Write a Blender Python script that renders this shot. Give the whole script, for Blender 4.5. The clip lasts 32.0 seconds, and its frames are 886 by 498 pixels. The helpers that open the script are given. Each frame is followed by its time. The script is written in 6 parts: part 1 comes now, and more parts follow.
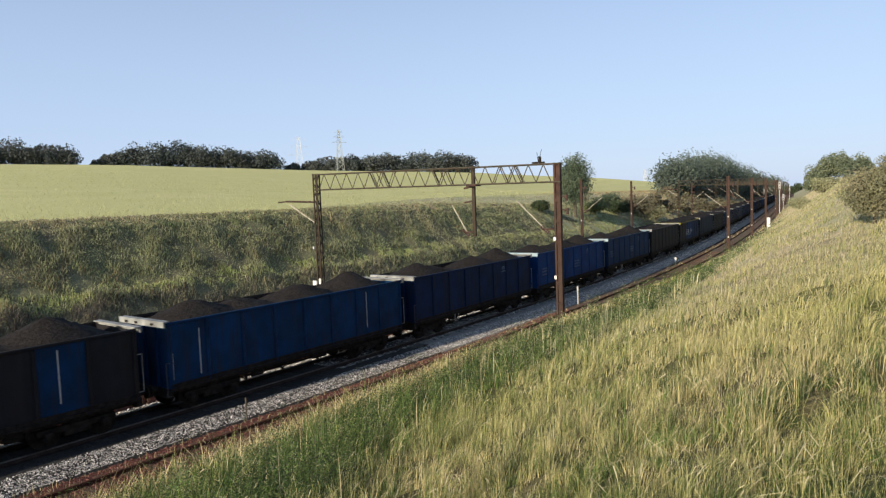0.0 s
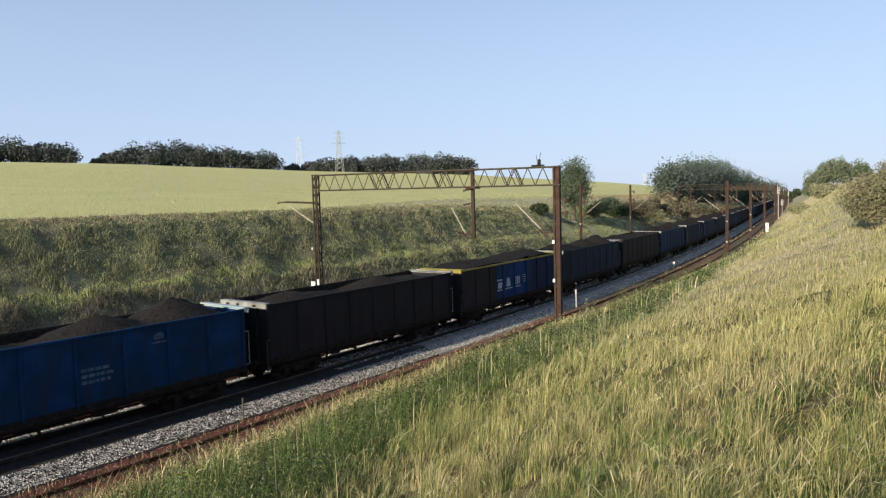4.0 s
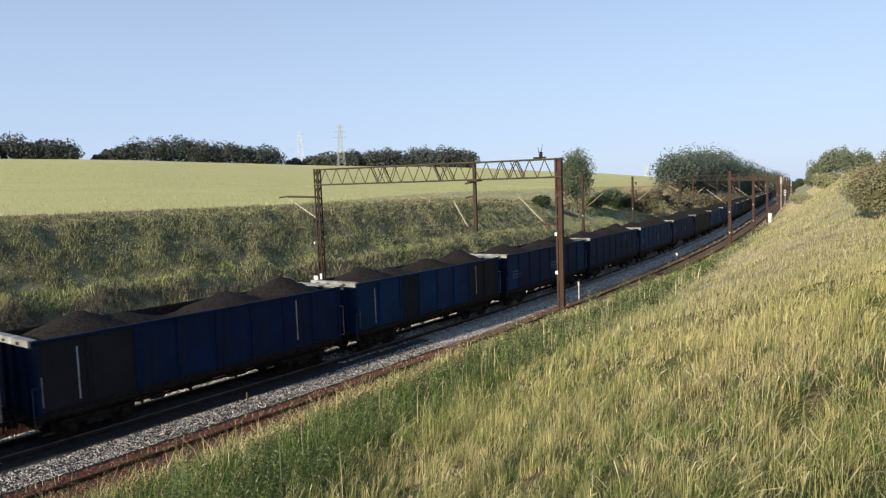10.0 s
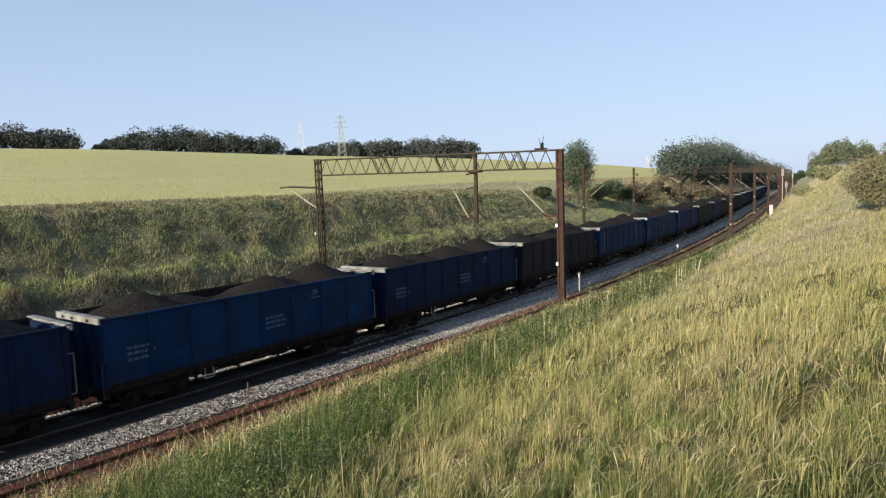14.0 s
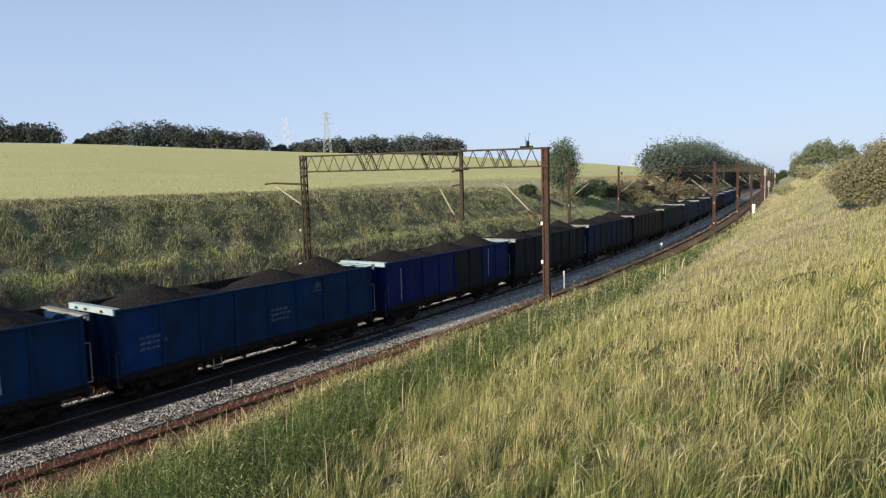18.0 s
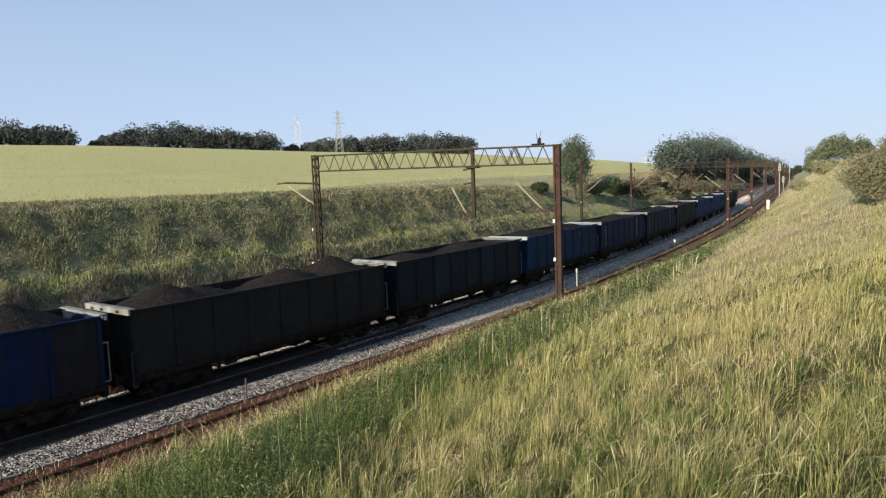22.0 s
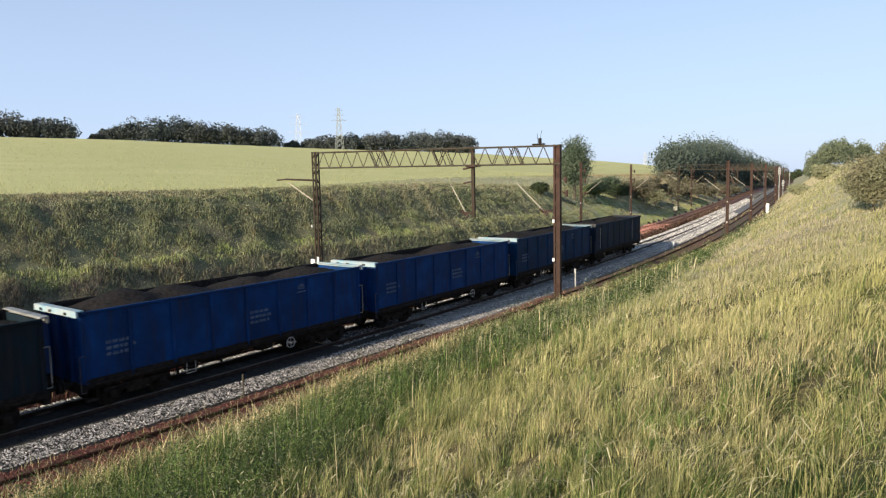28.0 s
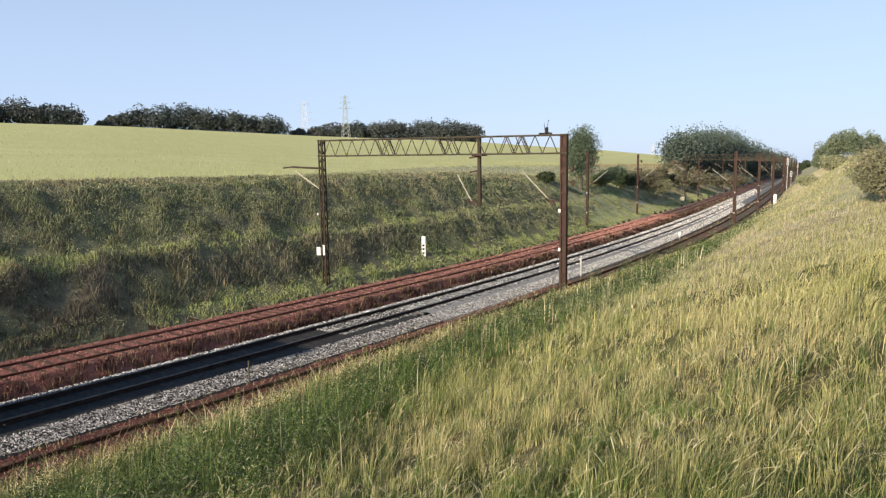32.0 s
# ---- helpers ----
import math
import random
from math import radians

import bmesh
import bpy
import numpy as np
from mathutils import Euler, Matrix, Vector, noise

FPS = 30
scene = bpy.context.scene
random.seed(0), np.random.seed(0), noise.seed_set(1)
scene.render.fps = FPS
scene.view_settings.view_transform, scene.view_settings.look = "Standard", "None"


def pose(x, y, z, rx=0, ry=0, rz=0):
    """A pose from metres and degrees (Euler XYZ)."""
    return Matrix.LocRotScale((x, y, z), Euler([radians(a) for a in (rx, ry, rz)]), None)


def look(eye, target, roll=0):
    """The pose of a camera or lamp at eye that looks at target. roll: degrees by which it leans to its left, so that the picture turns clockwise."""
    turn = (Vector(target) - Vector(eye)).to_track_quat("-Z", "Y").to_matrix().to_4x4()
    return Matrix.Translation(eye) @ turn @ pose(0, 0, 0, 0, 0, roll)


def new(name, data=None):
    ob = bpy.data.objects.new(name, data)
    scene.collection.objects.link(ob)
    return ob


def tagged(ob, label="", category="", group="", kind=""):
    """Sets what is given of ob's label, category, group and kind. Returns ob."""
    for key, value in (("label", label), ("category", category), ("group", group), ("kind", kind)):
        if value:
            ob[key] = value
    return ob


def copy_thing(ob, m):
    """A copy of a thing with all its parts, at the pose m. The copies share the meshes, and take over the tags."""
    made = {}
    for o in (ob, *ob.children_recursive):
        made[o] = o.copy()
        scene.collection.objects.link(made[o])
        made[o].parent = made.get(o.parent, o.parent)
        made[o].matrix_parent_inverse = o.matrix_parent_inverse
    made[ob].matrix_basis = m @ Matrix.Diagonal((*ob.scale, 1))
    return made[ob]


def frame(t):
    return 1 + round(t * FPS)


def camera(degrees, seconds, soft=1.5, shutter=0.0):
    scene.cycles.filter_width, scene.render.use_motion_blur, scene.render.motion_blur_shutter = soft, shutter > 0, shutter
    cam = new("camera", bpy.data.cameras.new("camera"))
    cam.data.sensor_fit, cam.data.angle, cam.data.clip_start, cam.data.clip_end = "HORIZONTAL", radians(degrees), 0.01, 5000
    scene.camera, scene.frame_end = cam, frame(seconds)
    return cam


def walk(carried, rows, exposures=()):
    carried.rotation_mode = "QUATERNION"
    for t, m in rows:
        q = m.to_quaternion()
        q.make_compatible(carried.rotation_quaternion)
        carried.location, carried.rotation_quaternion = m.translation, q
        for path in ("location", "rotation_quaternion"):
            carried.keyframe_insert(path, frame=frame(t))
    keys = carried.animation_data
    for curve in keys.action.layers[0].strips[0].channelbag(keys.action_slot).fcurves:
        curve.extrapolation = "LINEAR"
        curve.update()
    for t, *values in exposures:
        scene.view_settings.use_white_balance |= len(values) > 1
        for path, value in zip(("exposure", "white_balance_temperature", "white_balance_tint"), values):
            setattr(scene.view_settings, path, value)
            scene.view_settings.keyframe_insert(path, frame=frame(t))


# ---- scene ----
cam = camera(65.58, 32.0, soft=1.3, shutter=0.12)
EYE = 7.49
# seconds, yaw, pitch, roll of the hand-held camera, which stands on one spot
TURNS = [
    (0, -0.25, -4.21, 2.10), (0.5, -0.60, -4.10, 2.14), (1, -0.23, -3.81, 2.03), (1.5, -0.62, -4.07, 2.06),
    (2, -0.51, -4.01, 1.81), (2.5, -0.49, -4.06, 1.77), (3, -0.49, -3.82, 1.64), (3.5, -0.44, -3.94, 1.55),
    (5.5, 0.10, -4.12, 1.73), (6, 0.06, -4.04, 1.67), (6.5, 0.13, -4.02, 1.46), (7, 0.38, -3.95, 1.41),
    (7.5, -0.20, -4.20, 1.27), (8, 0.03, -4.39, 1.76), (8.5, -0.13, -4.32, 1.64), (9, 0.06, -3.99, 1.81),
    (9.5, 0.10, -4.32, 1.98), (10, -0.16, -4.61, 2.05), (10.5, 0.11, -4.64, 2.18), (11, -0.13, -4.70, 1.92),
    (11.5, 0.11, -4.78, 2.15), (12, 0.62, -4.72, 1.98), (12.5, -0.10, -4.88, 1.95), (13, -0.11, -5.03, 1.79),
    (13.5, -0.18, -5.25, 1.79), (14, -0.09, -5.36, 1.88), (14.5, -0.04, -5.00, 1.71), (16.5, -0.63, -5.46, 1.99),
    (17, -1.46, -5.67, 1.63), (17.5, -1.42, -5.70, 1.30), (18, -1.27, -5.62, 1.51), (18.5, -1.19, -5.48, 1.46),
    (19, -0.82, -5.52, 1.48), (19.5, -0.65, -5.96, 1.66), (20, -1.17, -5.96, 1.54), (20.5, -1.19, -6.17, 1.71),
    (21, -1.18, -6.00, 1.78), (21.5, -1.10, -5.44, 1.75), (22, -0.31, -5.73, 2.01), (22.5, -0.01, -5.58, 1.92),
    (23, 0.24, -6.01, 1.70), (23.5, -0.01, -6.11, 1.68), (24, 0.07, -6.09, 1.42), (24.5, 0.20, -5.91, 1.30),
    (26.5, -0.16, -5.60, 1.41), (27, 0.13, -5.71, 1.33), (27.5, -0.39, -5.81, 1.23), (28, -0.31, -5.84, 1.16),
    (28.5, -0.07, -6.08, 0.98), (29, 0.45, -6.32, 1.21), (29.5, 0.16, -6.62, 1.00), (30, -0.04, -6.66, 1.08),
    (30.5, 0.09, -6.95, 1.21), (31, 0.26, -7.03, 1.02), (31.5, 0.52, -6.53, 1.04), (32, 0.20, -6.76, 0.81),
]
walk(cam, [(t, pose(0, 0, EYE, 90 + p, r, y)) for t, y, p, r in TURNS],
     exposures=[(0, 0.25), (12, 0.27), (16.5, 0.21), (22.4, 0.21), (23.6, 0.37), (32, 0.37)])

# ---- world and sun ----
SUN_AZ, SUN_EL = 219, 17
world = bpy.data.worlds.new("world")
scene.world = world
world.use_nodes = True
wn = world.node_tree.nodes
sky = wn.new("ShaderNodeTexSky")
sky.sky_type = 'NISHITA'
sky.sun_disc = False
sky.sun_elevation, sky.sun_rotation = radians(SUN_EL), radians(SUN_AZ)
sky.altitude, sky.air_density, sky.dust_density, sky.ozone_density = 100, 1.0, 0.6, 2.0
bg = wn["Background"]
bg.inputs["Strength"].default_value = 0.11
haze = wn.new("ShaderNodeMix")
haze.data_type = 'RGBA'
lift = wn.new("ShaderNodeTexCoord")
axis = wn.new("ShaderNodeSeparateXYZ")
fall = wn.new("ShaderNodeMapRange")
fall.interpolation_type = 'SMOOTHSTEP'
fall.inputs["From Min"].default_value, fall.inputs["From Max"].default_value = 0.0, 0.7
fall.inputs["To Min"].default_value, fall.inputs["To Max"].default_value = 0.78, 0.04
world.node_tree.links.new(lift.outputs["Generated"], axis.inputs[0])
world.node_tree.links.new(axis.outputs["Z"], fall.inputs["Value"])
world.node_tree.links.new(fall.outputs[0], haze.inputs[0])
haze.inputs[7].default_value = (4.35, 5.45, 7.7, 1)
world.node_tree.links.new(sky.outputs[0], haze.inputs[6])
world.node_tree.links.new(haze.outputs[2], bg.inputs["Color"])
sun = new("sun", bpy.data.lights.new("sun", 'SUN'))
sun.data.energy, sun.data.angle, sun.data.color = 5.0, radians(0.6), (1.0, 0.86, 0.66)
_d = Vector((math.sin(radians(SUN_AZ)) * math.cos(radians(SUN_EL)), math.cos(radians(SUN_AZ)) * math.cos(radians(SUN_EL)),
             math.sin(radians(SUN_EL))))
sun.matrix_world = look(_d * 100, (0, 0, 0))

# ---- materials ----


def material(name, dark, light, scale=4.0, rough=0.8, metal=0.0, bump=0.0, bump_scale=40.0, island=0.0, obj=0.0, third=None,
             scale2=0.6, detail=4.0, spec=0.12, translucent=0.0, streak=None):
    """Two colours mixed by noise at one scale, a third at another; relief by finer noise; shifts by piece or by object."""
    m = bpy.data.materials.new(name)
    m.use_nodes = True
    nt = m.node_tree
    n, l = nt.nodes, nt.links
    b = n["Principled BSDF"]
    b.inputs["Roughness"].default_value, b.inputs["Metallic"].default_value = rough, metal
    b.inputs["Specular IOR Level"].default_value = spec
    geo = n.new("ShaderNodeNewGeometry")
    tc = n.new("ShaderNodeTexCoord")
    co = tc.outputs["Object"]
    if streak:
        info, shift = n.new("ShaderNodeObjectInfo"), n.new("ShaderNodeVectorMath")
        spread = n.new("ShaderNodeMath")
        spread.operation = 'MULTIPLY'
        spread.inputs[1].default_value = 61.0
        l.new(info.outputs["Random"], spread.inputs[0])
        l.new(co, shift.inputs[0])
        l.new(spread.outputs[0], shift.inputs[1])
        co = shift.outputs[0]

    def noise_at(sc, det=4.0):
        t = n.new("ShaderNodeTexNoise")
        t.inputs["Scale"].default_value, t.inputs["Detail"].default_value = sc, det
        l.new(co, t.inputs["Vector"])
        r = n.new("ShaderNodeValToRGB")
        r.color_ramp.elements[0].position, r.color_ramp.elements[1].position = 0.32, 0.68
        l.new(t.outputs["Fac"], r.inputs["Fac"])
        return r.outputs["Color"], t.outputs["Fac"]

    def mix(a, c, f):
        x = n.new("ShaderNodeMix")
        x.data_type = 'RGBA'
        for sock, v in ((x.inputs[6], a), (x.inputs[7], c)):
            if isinstance(v, tuple):
                sock.default_value = (*v, 1)
            else:
                l.new(v, sock)
        if isinstance(f, float):
            x.inputs[0].default_value = f
        else:
            l.new(f, x.inputs[0])
        return x.outputs[2]

    col = mix(dark, light, noise_at(scale, detail)[0])
    if third:
        col = mix(col, third, noise_at(scale2)[0])
    if streak:
        stretch = n.new("ShaderNodeMapping")
        stretch.inputs["Scale"].default_value = (1.0, 3.2, 0.28)
        l.new(co, stretch.inputs["Vector"])
        t = n.new("ShaderNodeTexNoise")
        t.inputs["Scale"].default_value, t.inputs["Detail"].default_value = 1.4, 5
        l.new(stretch.outputs[0], t.inputs["Vector"])
        r = n.new("ShaderNodeValToRGB")
        r.color_ramp.elements[0].position, r.color_ramp.elements[1].position = 0.48, 0.72
        l.new(t.outputs["Fac"], r.inputs["Fac"])
        col = mix(col, streak, r.outputs["Color"])
    if island or obj:
        src = geo.outputs["Random Per Island"]
        if obj:
            oi = n.new("ShaderNodeObjectInfo")
            src = oi.outputs["Random"]
        mr = n.new("ShaderNodeMapRange")
        k = island or obj
        mr.inputs["To Min"].default_value, mr.inputs["To Max"].default_value = 1 - k, 1 + k
        l.new(src, mr.inputs["Value"])
        hs = n.new("ShaderNodeHueSaturation")
        l.new(mr.outputs[0], hs.inputs["Value"])
        l.new(col, hs.inputs["Color"])
        col = hs.outputs["Color"]
    l.new(col, b.inputs["Base Color"])
    if bump:
        t = n.new("ShaderNodeTexNoise")
        t.inputs["Scale"].default_value, t.inputs["Detail"].default_value = bump_scale, 3
        l.new(co, t.inputs["Vector"])
        bp = n.new("ShaderNodeBump")
        bp.inputs["Strength"].default_value, bp.inputs["Distance"].default_value = 0.8, bump
        l.new(t.outputs["Fac"], bp.inputs["Height"])
        l.new(bp.outputs[0], b.inputs["Normal"])
    if translucent:
        tr = n.new("ShaderNodeBsdfTranslucent")
        l.new(col, tr.inputs["Color"])
        ms = n.new("ShaderNodeMixShader")
        ms.inputs[0].default_value = translucent
        l.new(b.outputs[0], ms.inputs[1])
        l.new(tr.outputs[0], ms.inputs[2])
        l.new(ms.outputs[0], n["Material Output"].inputs["Surface"])
    return m


M = {}
M["field"] = material("field", (0.55, 0.545, 0.235), (0.68, 0.645, 0.32), 0.12, 0.95, third=(0.60, 0.585, 0.265), scale2=0.02, bump=0.12, bump_scale=2.0)
M["bank"] = material("bank", (0.12, 0.135, 0.07), (0.23, 0.24, 0.125), 1.2, 0.95, third=(0.20, 0.175, 0.115), scale2=0.25, bump=0.1, bump_scale=6)
# Dark gaps between blades are put into slope's colour; turf takes sunlit brightness.
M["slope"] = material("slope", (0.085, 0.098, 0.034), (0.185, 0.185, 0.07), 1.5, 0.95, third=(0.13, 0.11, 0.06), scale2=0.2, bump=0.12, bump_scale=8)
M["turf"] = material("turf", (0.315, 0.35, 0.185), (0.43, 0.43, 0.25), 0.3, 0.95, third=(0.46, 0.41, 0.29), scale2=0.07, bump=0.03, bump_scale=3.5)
M["formation"] = material("formation", (0.045, 0.026, 0.022), (0.12, 0.07, 0.055), 3.0, 0.95, third=(0.09, 0.065, 0.045), scale2=0.4, bump=0.05, bump_scale=20)
M["grass"] = material("grass", (0.078, 0.11, 0.03), (0.30, 0.325, 0.108), 1.1, 0.6, island=0.5, third=(0.40, 0.39, 0.165), scale2=0.3, translucent=0.25)
M["grass_green"] = material("grass_green", (0.03, 0.064, 0.016), (0.15, 0.215, 0.062), 0.9, 0.55, island=0.7, translucent=0.15)
M["straw"] = material("straw", (0.42, 0.35, 0.19), (0.66, 0.57, 0.34), 1.0, 0.7, island=0.45, translucent=0.2)
M["grass_pale"] = material("grass_pale", (0.32, 0.325, 0.115), (0.54, 0.505, 0.22), 0.8, 0.7, island=0.4, third=(0.54, 0.465, 0.25), scale2=0.2, translucent=0.2)
M["ear"] = material("ear", (0.42, 0.38, 0.23), (0.64, 0.57, 0.38), 0.8, 0.7, island=0.35, translucent=0.1)
M["weed"] = material("weed", (0.235, 0.255, 0.145), (0.385, 0.40, 0.23), 0.45, 0.75, island=0.16, third=(0.35, 0.335, 0.21), scale2=0.2, translucent=0.25)
M["weed_dark"] = material("weed_dark", (0.060, 0.066, 0.044), (0.155, 0.16, 0.112), 0.7, 0.8, island=0.3, third=(0.15, 0.127, 0.11), scale2=0.3, translucent=0.15)
M["weed_yellow"] = material("weed_yellow", (0.30, 0.345, 0.15), (0.45, 0.48, 0.215), 0.5, 0.7, island=0.15, translucent=0.25)
M["fresh"] = material("fresh", (0.30, 0.36, 0.13), (0.45, 0.49, 0.20), 0.5, 0.7, island=0.18, translucent=0.25)
# Lighter copies of slope and grass, with sunlit, hazy distance put into the colour.
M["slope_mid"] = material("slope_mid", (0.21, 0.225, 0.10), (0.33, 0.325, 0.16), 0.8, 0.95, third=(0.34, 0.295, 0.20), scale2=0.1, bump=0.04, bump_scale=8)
M["turf_blade"] = material("turf_blade", (0.335, 0.37, 0.188), (0.49, 0.47, 0.272), 0.35, 0.75, island=0.16, third=(0.58, 0.49, 0.345), scale2=0.09, translucent=0.35)
M["dry"] = material("dry", (0.20, 0.135, 0.075), (0.34, 0.255, 0.15), 1.0, 0.8, island=0.35, translucent=0.15)
M["dry_dark"] = material("dry_dark", (0.05, 0.030, 0.027), (0.15, 0.085, 0.07), 1.0, 0.85, island=0.5, translucent=0.1)
M["crop"] = material("crop", (0.38, 0.375, 0.16), (0.47, 0.45, 0.215), 0.12, 0.8, island=0.08, translucent=0.25)
M["leaf"] = material("leaf", (0.036, 0.052, 0.028), (0.072, 0.095, 0.046), 0.3, 0.6, island=0.4, translucent=0.12)
M["leaf_light"] = material("leaf_light", (0.13, 0.165, 0.075), (0.22, 0.245, 0.125), 0.4, 0.6, island=0.3, translucent=0.2)
M["bark"] = material("bark", (0.06, 0.05, 0.04), (0.13, 0.11, 0.09), 6, 0.9, bump=0.03, bump_scale=20)
# Train's shade is put into the near ballast colour; the far one is sunlit.
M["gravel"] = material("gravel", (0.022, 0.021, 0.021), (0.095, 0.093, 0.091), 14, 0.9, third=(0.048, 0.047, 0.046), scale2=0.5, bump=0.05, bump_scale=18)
M["lit_gravel"] = material("lit_gravel", (0.19, 0.185, 0.178), (0.46, 0.45, 0.425), 6, 0.9, third=(0.33, 0.32, 0.30), scale2=0.3, bump=0.04, bump_scale=12)
M["stone"] = material("stone", (0.22, 0.215, 0.21), (0.66, 0.635, 0.61), 5, 0.85, island=0.8)
M["rust_gravel"] = material("rust_gravel", (0.19, 0.070, 0.055), (0.42, 0.185, 0.15), 8, 0.95, third=(0.29, 0.125, 0.10), scale2=0.5, bump=0.05, bump_scale=18)
# less saturated rust colour for the ballast farther along
M["pale_rust"] = material("pale_rust", (0.20, 0.105, 0.085), (0.40, 0.235, 0.195), 5, 0.95, third=(0.30, 0.18, 0.15), scale2=0.4, bump=0.05, bump_scale=14)
M["rust_stone"] = material("rust_stone", (0.24, 0.10, 0.08), (0.47, 0.25, 0.20), 5, 0.9, island=0.5)
M["foot_earth"] = material("foot_earth", (0.24, 0.19, 0.13), (0.38, 0.32, 0.21), 0.8, 0.95, third=(0.33, 0.32, 0.19), scale2=0.15, bump=0.03, bump_scale=8)
M["siding_stone"] = material("siding_stone", (0.11, 0.05, 0.042), (0.26, 0.125, 0.10), 5, 0.9, island=0.5)
M["siding_gravel"] = material("siding_gravel", (0.09, 0.034, 0.030), (0.22, 0.085, 0.070), 8, 0.95, third=(0.14, 0.065, 0.05), scale2=0.5, bump=0.05, bump_scale=18)
M["siding_earth"] = material("siding_earth", (0.095, 0.062, 0.05), (0.21, 0.145, 0.115), 4, 0.95, third=(0.17, 0.13, 0.095), scale2=0.4, bump=0.04, bump_scale=14)
# Distance haze is put into these two leaf colours, bluish and pale.
M["far_haze_leaf"] = material("far_haze_leaf", (0.060, 0.076, 0.078), (0.10, 0.118, 0.11), 0.06, 0.7, island=0.18, third=(0.085, 0.092, 0.086), scale2=0.03, translucent=0.1)
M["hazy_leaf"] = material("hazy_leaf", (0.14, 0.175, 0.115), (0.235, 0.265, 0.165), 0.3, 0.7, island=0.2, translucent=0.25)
M["bush_leaf"] = material("bush_leaf", (0.21, 0.225, 0.13), (0.33, 0.33, 0.20), 0.5, 0.7, island=0.2, third=(0.31, 0.275, 0.18), scale2=0.4, translucent=0.3)
M["tree_leaf"] = material("tree_leaf", (0.085, 0.12, 0.08), (0.15, 0.185, 0.12), 0.4, 0.65, island=0.3, translucent=0.2)
M["scrub"] = material("scrub", (0.12, 0.115, 0.078), (0.20, 0.178, 0.125), 0.3, 0.8, island=0.25, third=(0.15, 0.14, 0.09), scale2=0.1, translucent=0.1)
# leaf green with distance haze put in, paler and bluer
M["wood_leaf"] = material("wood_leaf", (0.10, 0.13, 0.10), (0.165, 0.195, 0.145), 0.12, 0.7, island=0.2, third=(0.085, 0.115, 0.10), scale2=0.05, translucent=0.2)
M["rail"] = material("rail", (0.03, 0.022, 0.02), (0.06, 0.042, 0.036), 6, 0.7, metal=0.2)
M["rail_old"] = material("rail_old", (0.055, 0.026, 0.02), (0.11, 0.055, 0.04), 6, 0.85, metal=0.2)
M["rail_rust"] = material("rail_rust", (0.10, 0.045, 0.035), (0.19, 0.09, 0.07), 6, 0.85, metal=0.1)
M["rail_top"] = material("rail_top", (0.12, 0.11, 0.105), (0.22, 0.21, 0.20), 2, 0.5, metal=0.4)
M["concrete"] = material("concrete", (0.085, 0.083, 0.079), (0.16, 0.157, 0.15), 3, 0.85, obj=0.2, bump=0.01)
# Same concrete for the near sleepers, with the train's shade put into its colour.
M["shade_concrete"] = material("shade_concrete", (0.030, 0.029, 0.029), (0.070, 0.068, 0.066), 3, 0.9, obj=0.2, bump=0.01)
M["timber"] = material("timber", (0.08, 0.05, 0.035), (0.16, 0.10, 0.075), 3, 0.9, obj=0.25, bump=0.01)
M["mast_rust"] = material("mast_rust", (0.040, 0.024, 0.020), (0.092, 0.052, 0.041), 3, 0.8, third=(0.062, 0.042, 0.034), scale2=0.8, bump=0.01)
M["mast_dark"] = material("mast_dark", (0.030, 0.024, 0.018), (0.075, 0.062, 0.044), 3, 0.75, third=(0.052, 0.038, 0.028), scale2=0.9)
M["mast_grey"] = material("mast_grey", (0.06, 0.058, 0.046), (0.13, 0.122, 0.095), 3, 0.7, third=(0.08, 0.06, 0.042), scale2=1.1)
M["tube"] = material("tube", (0.36, 0.33, 0.26), (0.50, 0.46, 0.37), 4, 0.5, metal=0.2)
M["ceramic"] = material("ceramic", (0.05, 0.03, 0.025), (0.10, 0.06, 0.05), 8, 0.3)
M["white"] = material("white", (0.72, 0.72, 0.70), (0.82, 0.82, 0.80), 3, 0.6)
M["cream"] = material("cream", (0.62, 0.58, 0.42), (0.74, 0.70, 0.54), 3, 0.6)
M["dark_steel"] = material("dark_steel", (0.012, 0.011, 0.010), (0.032, 0.027, 0.024), 6, 0.8, metal=0.1)
M["pylon"] = material("pylon", (0.34, 0.37, 0.36), (0.46, 0.49, 0.47), 2, 0.6, metal=0.1)
# Far pylons' steel with the haze of distance put into its colour.
M["pylon_haze"] = material("pylon_haze", (0.55, 0.59, 0.66), (0.62, 0.66, 0.73), 2, 0.7)
M["coal"] = material("coal", (0.010, 0.009, 0.009), (0.036, 0.031, 0.028), 9, 0.85, bump=0.06, bump_scale=14)
M["rim_light"] = material("rim_light", (0.30, 0.32, 0.31), (0.48, 0.49, 0.47), 3, 0.55, third=(0.22, 0.22, 0.21), scale2=2.0, metal=0.2)
# Blue end paint in sunlight, that brightness put into the rim's colour.
M["rim_sun_blue"] = material("rim_sun_blue", (0.20, 0.40, 0.50), (0.34, 0.52, 0.60), 3, 0.5, third=(0.46, 0.47, 0.45), scale2=1.5)
M["rim_yellow"] = material("rim_yellow", (0.24, 0.21, 0.05), (0.38, 0.33, 0.07), 3, 0.7, third=(0.18, 0.16, 0.07), scale2=1.2)
M["rim_dust"] = material("rim_dust", (0.045, 0.045, 0.048), (0.12, 0.115, 0.11), 3, 0.7, third=(0.07, 0.068, 0.065), scale2=0.6)
M["bank_grass"] = material("bank_grass", (0.195, 0.25, 0.12), (0.335, 0.38, 0.19), 0.5, 0.75, island=0.15, third=(0.34, 0.33, 0.21), scale2=0.15, translucent=0.25)
